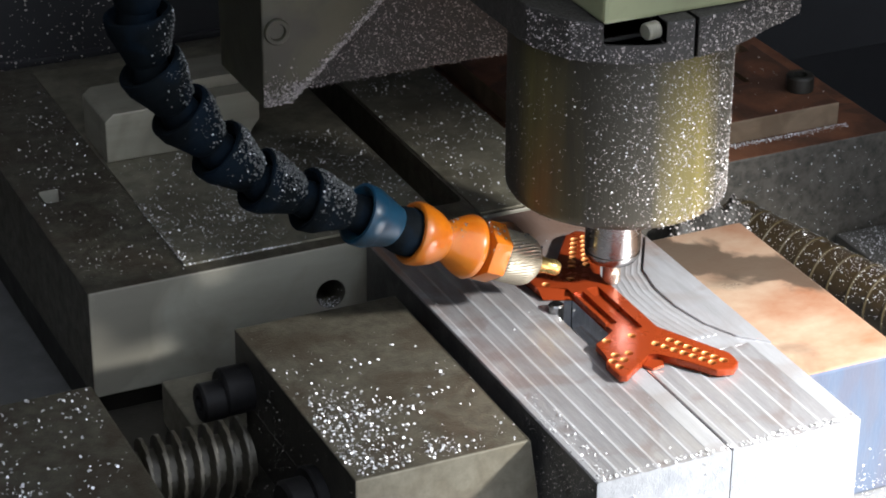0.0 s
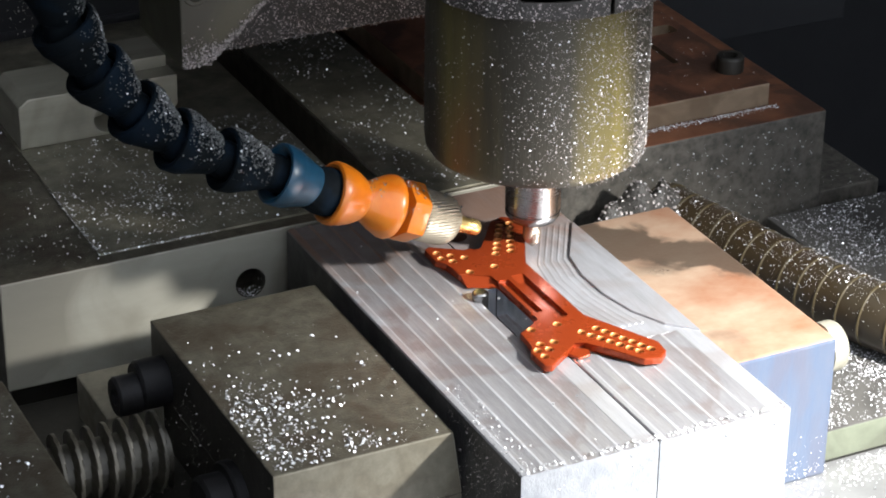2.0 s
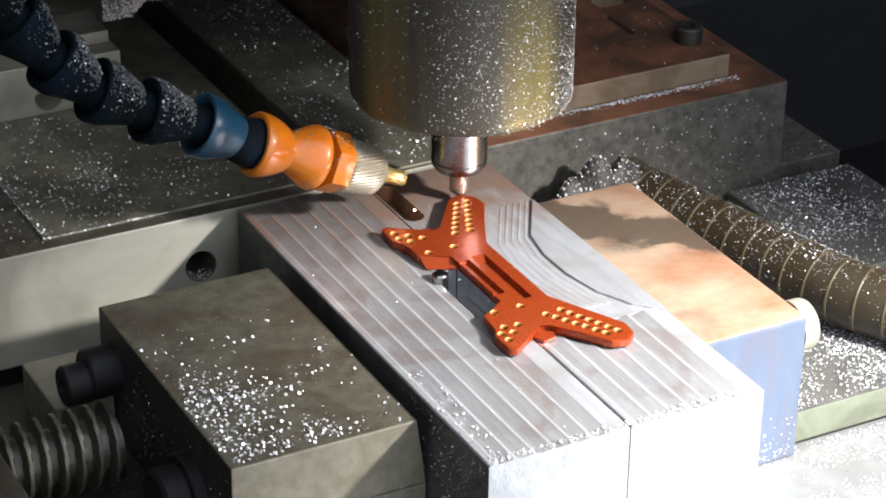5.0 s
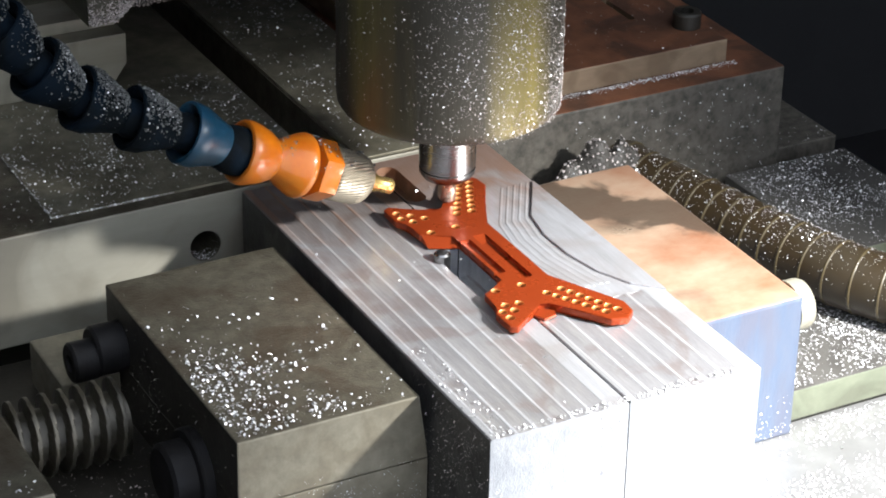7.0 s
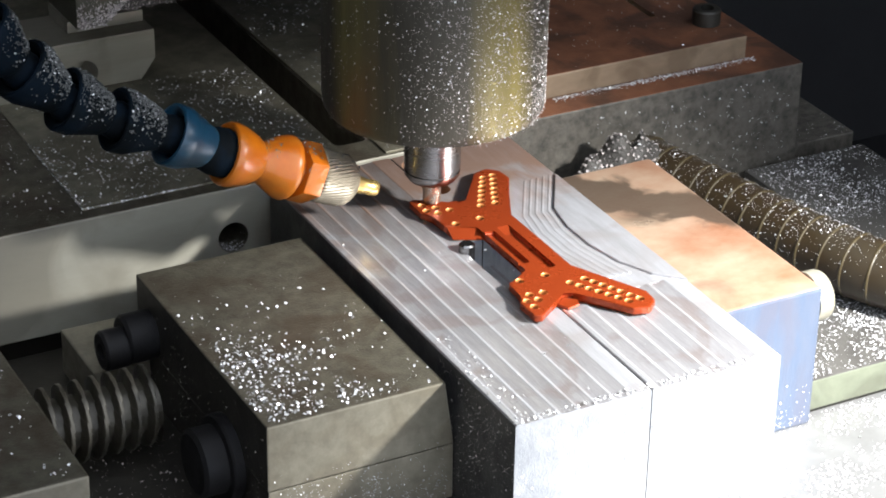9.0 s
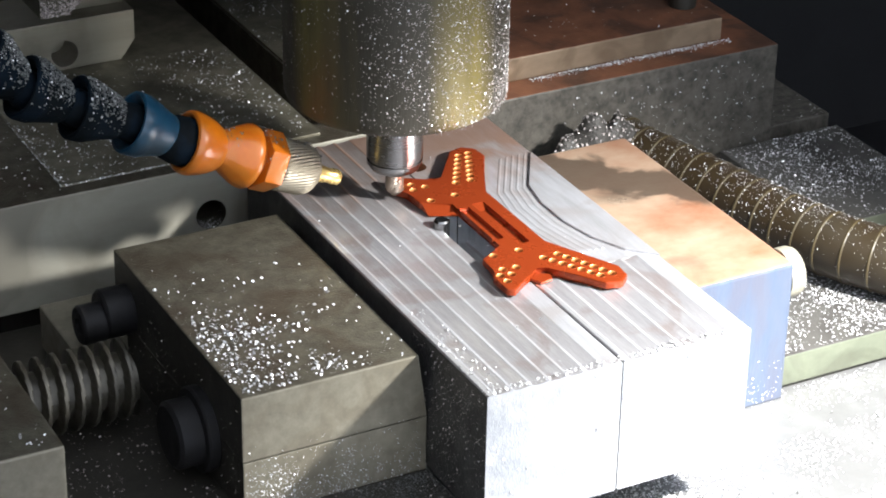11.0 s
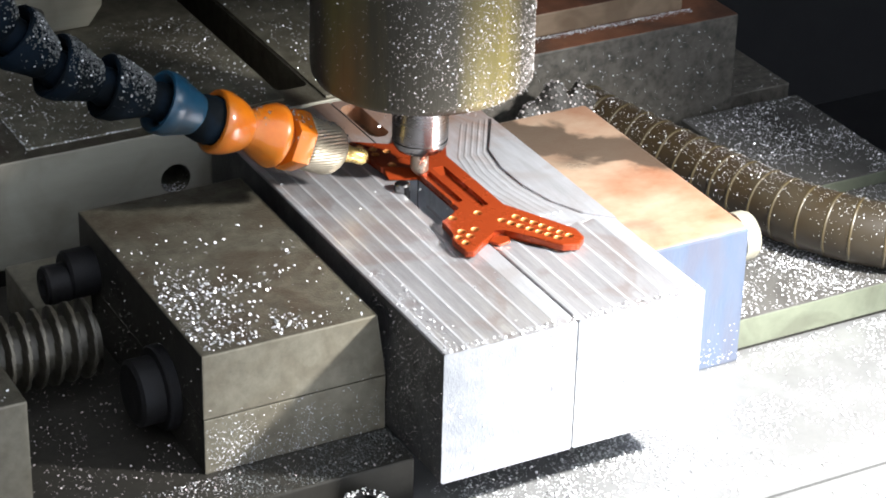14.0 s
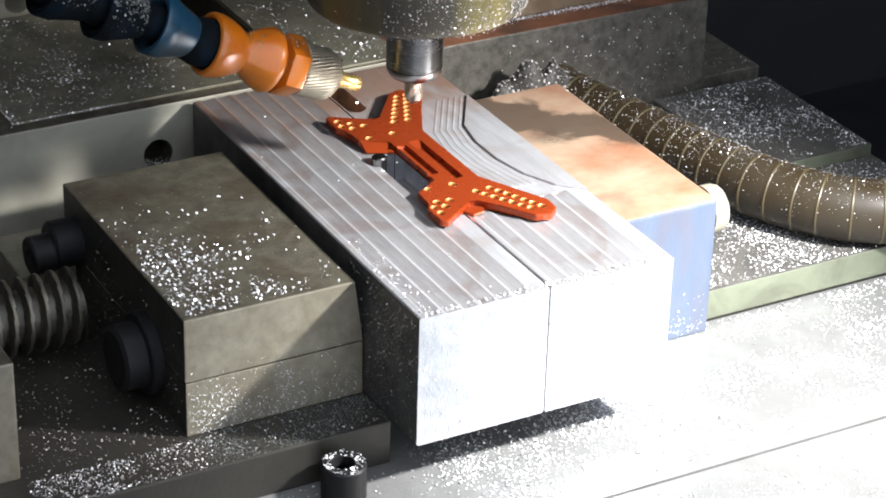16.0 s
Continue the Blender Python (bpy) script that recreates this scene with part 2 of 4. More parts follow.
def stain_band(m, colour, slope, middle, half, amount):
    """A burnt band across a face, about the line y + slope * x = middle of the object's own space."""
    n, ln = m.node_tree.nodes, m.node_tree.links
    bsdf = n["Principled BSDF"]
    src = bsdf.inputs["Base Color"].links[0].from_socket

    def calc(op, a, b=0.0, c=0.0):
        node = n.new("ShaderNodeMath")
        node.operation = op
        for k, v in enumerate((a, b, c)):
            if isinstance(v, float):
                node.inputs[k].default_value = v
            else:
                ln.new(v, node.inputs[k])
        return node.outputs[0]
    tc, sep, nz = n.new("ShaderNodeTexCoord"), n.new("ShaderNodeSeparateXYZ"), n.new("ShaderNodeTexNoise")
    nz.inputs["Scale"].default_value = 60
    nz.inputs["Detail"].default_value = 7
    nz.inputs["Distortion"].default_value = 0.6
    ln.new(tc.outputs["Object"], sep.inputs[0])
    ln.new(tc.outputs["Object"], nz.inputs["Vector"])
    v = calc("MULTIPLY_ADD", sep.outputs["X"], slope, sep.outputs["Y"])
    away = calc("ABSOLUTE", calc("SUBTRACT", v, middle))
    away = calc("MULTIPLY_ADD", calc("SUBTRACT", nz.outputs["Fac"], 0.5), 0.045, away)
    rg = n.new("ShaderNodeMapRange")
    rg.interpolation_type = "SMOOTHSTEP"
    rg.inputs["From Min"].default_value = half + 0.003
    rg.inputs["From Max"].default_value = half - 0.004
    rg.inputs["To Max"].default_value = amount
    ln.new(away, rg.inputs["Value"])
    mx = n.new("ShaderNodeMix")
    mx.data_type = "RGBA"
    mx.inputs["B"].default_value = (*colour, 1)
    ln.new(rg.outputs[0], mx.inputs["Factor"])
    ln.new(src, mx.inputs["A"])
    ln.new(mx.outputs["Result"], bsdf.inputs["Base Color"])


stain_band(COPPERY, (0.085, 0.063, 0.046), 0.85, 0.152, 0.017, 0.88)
tinted_end(ALU, (0.37, 0.20, 0.12), 0.03, 0.075, 0.75)
tinted_end(ALU_FLOOR, (0.26, 0.17, 0.12), 0.02, 0.07, 0.4)


# ---- mesh helpers: all measures in millimetres ----
def part(name, bm, mat, parent=None, label="", smooth=False, loc=None):
    """Links a bmesh, drawn in millimetres, as one mesh object."""
    bmesh.ops.scale(bm, vec=(MM, MM, MM), verts=bm.verts)
    bmesh.ops.recalc_face_normals(bm, faces=bm.faces)
    me = bpy.data.meshes.new(name)
    bm.to_mesh(me)
    bm.free()
    for one in (mat if isinstance(mat, (list, tuple)) else [mat]):
        me.materials.append(one)
    if smooth:
        me.shade_smooth()
        me.set_sharp_from_angle(angle=radians(35))
    ob = new(name, me)
    if parent:
        ob.parent = parent
    if loc:
        ob.location = [c * MM for c in loc]
    if label:
        tagged(ob, label)
    return ob


def thing(name, at=(0, 0, 0)):
    ob = new(name)
    ob.empty_display_size = 0.01
    ob.location = [c * MM for c in at]
    return ob


def bevelled(bm, width, segments=2):
    if width:
        bmesh.ops.bevel(bm, geom=[e for e in bm.edges], offset=width, segments=segments, profile=0.6, affect="EDGES", clamp_overlap=True)
    return bm


def box(x0, x1, y0, y1, z0, z1, bevel=0.6, bm=None, segments=2):
    own = bmesh.new()
    bmesh.ops.create_cube(own, size=1)
    for v in own.verts:
        v.co = Vector((x0 + (v.co.x + 0.5) * (x1 - x0), y0 + (v.co.y + 0.5) * (y1 - y0), z0 + (v.co.z + 0.5) * (z1 - z0)))
    bevelled(own, bevel, segments)
    return own if bm is None else joined(bm, own)


def joined(bm, own):
    me = bpy.data.meshes.new("tmp")
    own.to_mesh(me)
    own.free()
    bm.from_mesh(me)
    bpy.data.meshes.remove(me)
    return bm


def prism(outline, z0, z1, bevel=0.0, axis="z"):
    """An outline (x, y) raised from z0 to z1. axis y: the outline is (x, z), drawn from y = z0 to z1; axis x: (y, z)."""
    bm = bmesh.new()
    low = [bm.verts.new((x, y, z0)) for x, y in outline]
    high = [bm.verts.new((x, y, z1)) for x, y in outline]
    bm.faces.new(low[::-1])
    bm.faces.new(high)
    k = len(outline)
    for i in range(k):
        bm.faces.new((low[i], low[(i + 1) % k], high[(i + 1) % k], high[i]))
    bevelled(bm, bevel)
    for v in bm.verts:
        x, y, z = v.co
        v.co = (x, z, y) if axis == "y" else (z, x, y) if axis == "x" else (x, y, z)
    return bm


def lathe(profile, steps=48):
    """A profile of (radius, height) turned round z."""
    bm = bmesh.new()
    rings = []
    for r, z in profile:
        if r < 1e-6:
            rings.append([bm.verts.new((0, 0, z))])
        else:
            rings.append([bm.verts.new((r * math.cos(a), r * math.sin(a), z)) for a in (2 * math.pi * i / steps for i in range(steps))])
    for lo, hi in zip(rings, rings[1:]):
        for i in range(steps):
            j = (i + 1) % steps
            four = [lo[i % len(lo)], lo[j % len(lo)], hi[j % len(hi)], hi[i % len(hi)]]
            uniq = list(dict.fromkeys(four))
            if len(uniq) > 2:
                bm.faces.new(uniq)
    return bm


def turned(bm, m):
    bmesh.ops.transform(bm, matrix=m, verts=bm.verts)
    return bm


def along(start, end):
    """A pose, in millimetres, whose z runs from start to end."""
    d = Vector(end) - Vector(start)
    return Matrix.Translation(start) @ d.to_track_quat("Z", "Y").to_matrix().to_4x4()


def cut(ob, bm):
    """Takes the bmesh out of the object for good."""
    tool = part("cutter_shape", bm, PANEL)
    tool.parent = ob.parent
    bpy.context.view_layer.update()
    mod = ob.modifiers.new("cut", "BOOLEAN")
    mod.operation, mod.object, mod.solver = "DIFFERENCE", tool, "EXACT"
    dg = bpy.context.evaluated_depsgraph_get()
    me = bpy.data.meshes.new_from_object(ob.evaluated_get(dg))
    ob.modifiers.clear()
    ob.data = me
    bpy.data.objects.remove(tool)
    return ob


def chips(spots, rng, lo=0.5, hi=1.6):
    """Small bent flakes of swarf lying at the given spots: place and normal."""
    verts, faces = [], []
    for place, normal in spots:
        size = lo + (hi - lo) * rng.random() ** 2.2
        n = Vector(normal).normalized()
        turn = n.to_track_quat("Z", "Y").to_matrix()
        a = rng.uniform(0, 6.283)
        tilt = Euler((rng.uniform(-0.5, 0.5), rng.uniform(-0.5, 0.5), a)).to_matrix()
        w = size * rng.uniform(0.45, 0.9)
        curl = size * rng.uniform(0.15, 0.5)
        k = len(verts)
        for x, y, z in ((-size / 2, -w / 2, 0), (-size / 2, w / 2, 0), (0, -w / 2, curl), (0, w / 2, curl), (size / 2, -w / 3, 0), (size / 2, w / 3, 0)):
            p = Vector(place) + turn @ (tilt @ Vector((x, y, z)) + Vector((0, 0, size * 0.22)))
            verts.append(p * MM)
        faces += [(k, k + 1, k + 3, k + 2), (k + 2, k + 3, k + 5, k + 4)]
    return verts, faces


def chip_object(name, spots, seed, parent=None, lo=0.5, hi=1.6, label="", mat=None):
    verts, faces = chips(spots, random.Random(seed), lo, hi)
    me = bpy.data.meshes.new(name)
    me.from_pydata([v[:] for v in verts], [], faces)
    me.materials.append(mat or CHIP)
    ob = new(name, me)
    if parent:
        ob.parent = parent
    tagged(ob, label or "small bright curled aluminium chips lying loose on oily metal", "" if parent else "metal chips", kind="stuff")
    return ob


def flat_spots(x0, x1, y0, y1, z, count, seed, clump=0.02, want=None):
    """Places on a level surface, thicker where noise is high."""
    rng = random.Random(seed)
    out = []
    tries = 0
    while len(out) < count and tries < count * 60:
        tries += 1
        x, y = rng.uniform(x0, x1), rng.uniform(y0, y1)
        d = noise.fractal(Vector((x * clump, y * clump, seed * 3.7)), 1.0, 2.0, 3) * 0.5 + 0.5
        if want:
            d *= want(x, y)
        if rng.random() < d * d * 1.6:
            out.append(((x, y, z), (0, 0, 1)))
    return out


def wall_spots(axis, at, a0, a1, b0, b1, count, seed, sign=-1, clump=0.03, want=None):
    rng = random.Random(seed)
    out = []
    tries = 0
    while len(out) < count and tries < count * 60:
        tries += 1
        a, b = rng.uniform(a0, a1), rng.uniform(b0, b1)
        d = noise.fractal(Vector((a * clump, b * clump, seed * 1.9)), 1.0, 2.0, 3) * 0.5 + 0.5
        if want:
            d *= want(a, b)
        if rng.random() < d * d * 1.6:
            out.append(((at, a, b), (sign, 0, 0.3)) if axis == "x" else ((a, at, b), (0, sign, 0.3)))
    return out


# ---- enclosure ----
def enclosure():
    def wall(name, label, *b):
        ob = part(name, box(*b, bevel=0), PANEL)
        tagged(ob, label, "wall", kind="structure")
    wall("wall_back", "dark sheet metal back wall of the machine enclosure", -900, 900, 800, 820, -400, 900)
    wall("wall_right", "dark sheet metal side wall of the machine enclosure", 880, 900, -1400, 800, -400, 900)
    wall("wall_left", "dark sheet metal side wall of the machine enclosure", -900, -880, -1400, 800, -400, 900)
    ob = part("floor", box(-900, 900, -1400, 820, -420, -400, bevel=0), PANEL)
    tagged(ob, "dark chip tray floor of the machine enclosure", "floor", kind="structure")
    # Unseen roof added; it stops short so world light reaches the front.
    ob = part("ceiling", box(-900, 900, 60, 820, 900, 920, bevel=0), PANEL)
    tagged(ob, "added unseen dark roof over the back of the enclosure", "ceiling", kind="structure")


TABLE_Z = -69.0
SCREW_Y = 111.0


def machine_table():
    bm = prism([(-420, -140), (420, -140), (420, 60), (292, 110), (292, 420), (-420, 420)], -130, TABLE_Z, 1.5)
    ob = part("machine_table", bm, TABLE)
    cut(ob, box(-500, 500, -34.6, -33.2, TABLE_Z - 20, TABLE_Z + 14, 0))
    tagged(ob, "oily grey cast iron machine table with a slot, strewn with chips", "machine table", kind="structure")
    spots = flat_spots(104, 380, -28, 53, TABLE_Z, 9000, 11, 0.05)
    spots += flat_spots(-140, 110, -28, 18, TABLE_Z, 700, 12, 0.05)
    spots += flat_spots(20, 320, -120, -40, TABLE_Z, 4500, 13, 0.05)
    spots += flat_spots(20, 110, -28, 50, TABLE_Z, 2600, 14, 0.05) + flat_spots(8, 104, -4, 28, TABLE_Z, 1800, 15, 0.05)
    chip_object("metal_chips", spots, 1, lo=0.35, hi=1.2, label="bright aluminium chips spread over the oily machine table")


# ---- the front vise ----
def front_vise():
    vise = thing("machine_vise", (0, 100, TABLE_Z))
    tagged(vise, "oily steel milling vise with open screw, clamping two aluminium blocks", "vise")

    def put(name, bm, mat, label="", smooth=False, parent=vise):
        turned(bm, Matrix.Translation((0, -100, -TABLE_Z)))
        return part(name, bm, mat, parent, label, smooth)

    put("bed", box(-305, 0.2, 19.4, 195, TABLE_Z, -51.5, 0.8), DARK_STEEL, "dark oily vise bed strewn with chips")
    # Foot added in dark steel to draw the shadow line under the slab.
    put("slab_foot", box(155.6, 288, 54.6, 204, TABLE_Z, -66.9, 0.6), DARK_STEEL, "added recessed foot, dark for the gap shadow under the slab")
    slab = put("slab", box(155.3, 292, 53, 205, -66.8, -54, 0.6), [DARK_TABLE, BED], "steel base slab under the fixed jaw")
    # The front face takes the paler steel, the rest the darker one.
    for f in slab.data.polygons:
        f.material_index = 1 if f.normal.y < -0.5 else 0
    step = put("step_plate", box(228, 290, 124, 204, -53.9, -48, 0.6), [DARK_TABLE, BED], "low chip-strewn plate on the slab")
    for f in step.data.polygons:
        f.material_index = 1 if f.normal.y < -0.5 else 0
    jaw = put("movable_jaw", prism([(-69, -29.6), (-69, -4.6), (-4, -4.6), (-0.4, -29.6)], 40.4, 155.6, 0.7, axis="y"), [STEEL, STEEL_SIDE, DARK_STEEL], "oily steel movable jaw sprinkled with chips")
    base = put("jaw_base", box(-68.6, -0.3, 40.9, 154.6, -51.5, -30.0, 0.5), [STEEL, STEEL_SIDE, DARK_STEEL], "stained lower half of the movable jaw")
    # Front faces get paler steel; shade on -x faces is put into colour.
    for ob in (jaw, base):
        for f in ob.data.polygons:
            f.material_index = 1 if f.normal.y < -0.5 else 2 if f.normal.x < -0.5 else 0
    bm = box(102.4, 155, 48.5, 168, TABLE_Z, -11, 1.3)
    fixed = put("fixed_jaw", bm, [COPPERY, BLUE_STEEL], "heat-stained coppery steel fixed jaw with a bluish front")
    # Coppery top, bluish on all other faces.
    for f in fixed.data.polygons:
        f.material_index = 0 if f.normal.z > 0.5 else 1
    head = lathe([(0, 7.5), (7.5, 7.5), (9, 6.5), (9.6, 5), (9.6, 0), (0, 0)], 32)
    turned(head, along((155, 58, -20), (170, 58, -20)))
    put("jaw_screw", head, GROUND, "round bright screw head on the jaw side", True, fixed)
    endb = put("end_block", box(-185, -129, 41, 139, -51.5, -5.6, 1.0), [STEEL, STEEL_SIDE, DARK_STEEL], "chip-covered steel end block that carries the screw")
    # Same split here: the -x face has its shade as a darker steel.
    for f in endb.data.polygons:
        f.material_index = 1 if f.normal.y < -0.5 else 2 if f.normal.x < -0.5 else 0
    put("guide_bar", box(-91, -69.4, 143, 178, -51.5, -33.6, 0.8), STEEL_SIDE, "pale steel guide bar beside the screw")
    b = lathe([(0, 11), (8.2, 11), (9.2, 10), (9.2, 0), (0, 0)], 28)
    turned(b, along((-69.2, 142, -22), (-93, 142, -22)))
    put("bolt_collar", b, BLACK, "", True, jaw)
    b = lathe([(3.2, 15), (3.2, 19.5), (6.6, 19.5), (7.4, 18.6), (7.4, 10.8), (0, 10.8)], 28)
    turned(b, along((-69.2, 141, -24), (-93, 141, -24)))
    put("jaw_bolt", b, BLACK, "", True, jaw)
    ring = lathe([(0, 13), (10.5, 13), (12, 11.8), (12, 4.4), (14.6, 4), (15.2, 3.2), (15.2, 0), (0, 0)], 48)
    turned(ring, along((-69.2, 73, -33.6), (-83, 73, -33.6)))
    put("thrust_flange", ring, BLACK, "", True, jaw)
    # the screw: a round thread turned along x
    bm = bmesh.new()
    steps, pitch, turns = 40, 6.0, 8.4
    rings = []
    n = int(turns * pitch / 0.5)
    for k in range(n + 1):
        rings.append([])
        for i in range(steps):
            a = 2 * math.pi * i / steps
            ph = ((k * 0.5 + pitch * i / steps) / pitch) % 1.0
            r = 14.2 if ph < 0.28 else 9.6 if 0.4 < ph < 0.9 else (14.2 - 4.6 * (ph - 0.28) / 0.12 if ph <= 0.4 else 9.6 + 4.6 * (ph - 0.9) / 0.1)
            rings[-1].append(bm.verts.new((-131 + k * 0.5, SCREW_Y + r * math.cos(a), -30.6 + r * math.sin(a))))
    for lo, hi in zip(rings, rings[1:]):
        for i in range(steps):
            j = (i + 1) % steps
            bm.faces.new((lo[i], lo[j], hi[j], hi[i]))
    put("lead_screw", bm, SCREW, "worn steel trapezoidal vise screw", True)
    # chips
    dense = lambda x, y: max(0.08, 1.7 - (y - 40) / 62) * max(0.4, min(1.5, 1.35 - (x + 50) / 32)) * (1.3 if y < 52 else 1.0)
    chip_object("metal_chips", flat_spots(-68, -5, 42, 154, -4.6, 900, 21, 0.03, dense), 2, lo=0.3, hi=1.6,
                label="bright aluminium chips scattered on the movable vise jaw")
    chip_object("metal_chips", flat_spots(-183, -131, 43, 137, -5.6, 260, 22, 0.03), 3, lo=0.5, hi=1.9,
                label="bright aluminium chips scattered on the vise end block")
    spots = flat_spots(-128, -70, 20, 121, -51.5, 900, 23, 0.05) + flat_spots(-69, 0, 20, 40, -51.5, 160, 24, 0.05)
    spots += flat_spots(-129, -65, 20, 38, -51.5, 350, 25, 0.05)
    # Both layers use duller chip colours to stand for shade on the bed.
    chip_object("metal_chips", spots, 4, lo=0.3, hi=1.0, label="chips heaped on the vise bed, dulled for the shade there", mat=CRUST)
    chip_object("metal_chips", flat_spots(-66, 0, 20, 40, -51.5, 2600, 55, 0.05), 68, lo=0.25, hi=0.8, label="chips dulled for shade at the end of the vise bed", mat=FILM)
    spots = flat_spots(-129, -60, 20, 38, -51.5, 1100, 56, 0.05)
    chip_object("metal_chips", spots, 57, lo=0.2, hi=0.75, label="fine chips on the front edge of the vise bed")
    spots = wall_spots("y", 48.3, 104, 154, -68, -44, 200, 58, -1, 0.06, lambda a, b: max(0.0, (-44 - b) / 18))
    chip_object("metal_chips", spots, 59, lo=0.25, hi=0.8, label="fine chips stuck low on the fixed jaw")
    low = lambda a, b: max(0.0, min(1.5, (-23 - b) / 12)) * (1.2 if a < -28 else 0.6)
    chip_object("metal_chips", wall_spots("y", 40.2, -68, -3, -51, -22, 900, 26, -1, 0.05, low), 5, lo=0.2, hi=0.55,
                label="fine chips stuck to the front of the vise jaw")
    chip_object("metal_chips", flat_spots(156, 291, 54, 204, -54, 8000, 27, 0.03) + flat_spots(156, 245, 54, 105, -54, 2200, 28, 0.05), 6, lo=0.35, hi=1.0,
                label="bright aluminium chips strewn over the steel slab")
    chip_object("metal_chips", flat_spots(229, 289, 125, 203, -48, 2300, 29, 0.04), 10, lo=0.35, hi=1.0, label="bright aluminium chips strewn over a low plate")
    spots = wall_spots("x", -69.2, 42, 154, -51, -6, 500, 63, -1, 0.05)
    chip_object("metal_chips", spots, 64, lo=0.2, hi=0.7, label="sparse chip dust on the dark side of the movable jaw", mat=CRUST)
    # a clamping bolt in front
    bolt = thing("socket_bolt", (-24, 8, TABLE_Z))
    tagged(bolt, "black socket head bolt packed with chips on the table", "bolt")
    part("head", lathe([(4, 10), (4, 13.5), (7.4, 13.5), (8, 12.8), (8, 0), (0, 0)], 28), BLACK, bolt, "", True)
    rng = random.Random(5)
    ring_spots = []
    for _ in range(90):
        a, r = rng.uniform(0, 6.28), rng.uniform(4.4, 7.6)
        ring_spots.append(((-24 + r * math.cos(a), 8 + r * math.sin(a), TABLE_Z + 13.5), (0, 0, 1)))
    chip_object("metal_chips", ring_spots, 7, lo=0.6, hi=1.6, label="chips caked on the rim of a bolt head")


# ---- two soft jaw blocks with milled tops ----
def scalloped_block(x0, x1, y0, y1, z0, first, stripes, pitch):
    """A bar whose top is milled in shallow lengthwise passes."""
    prof = [(x0, z0 + 0.8), (x0 + 0.8, z0)]
    prof += [(x1 - 0.8, z0), (x1, z0 + 0.8), (x1, -0.5), (x1 - 0.5, -0.02)]
    cols = []
    x = first
    for _ in range(stripes):
        if x + pitch > x1 - 0.6:
            break
        cols += [(x, 0.06), (x + pitch * 0.12, -0.22), (x + pitch * 0.22, -0.32), (x + pitch * 0.38, -0.34), (x + pitch * 0.7, -0.20), (x + pitch * 0.90, -0.04), (x + pitch * 0.95, 0.10), (x + pitch * 0.98, 0.10)]
        x += pitch
    prof += [(a, b) for a, b in reversed(cols)]
    prof += [(x0 + 0.5, -0.02), (x0, -0.5)]
    return prism(prof, y0, y1, 0, axis="y")


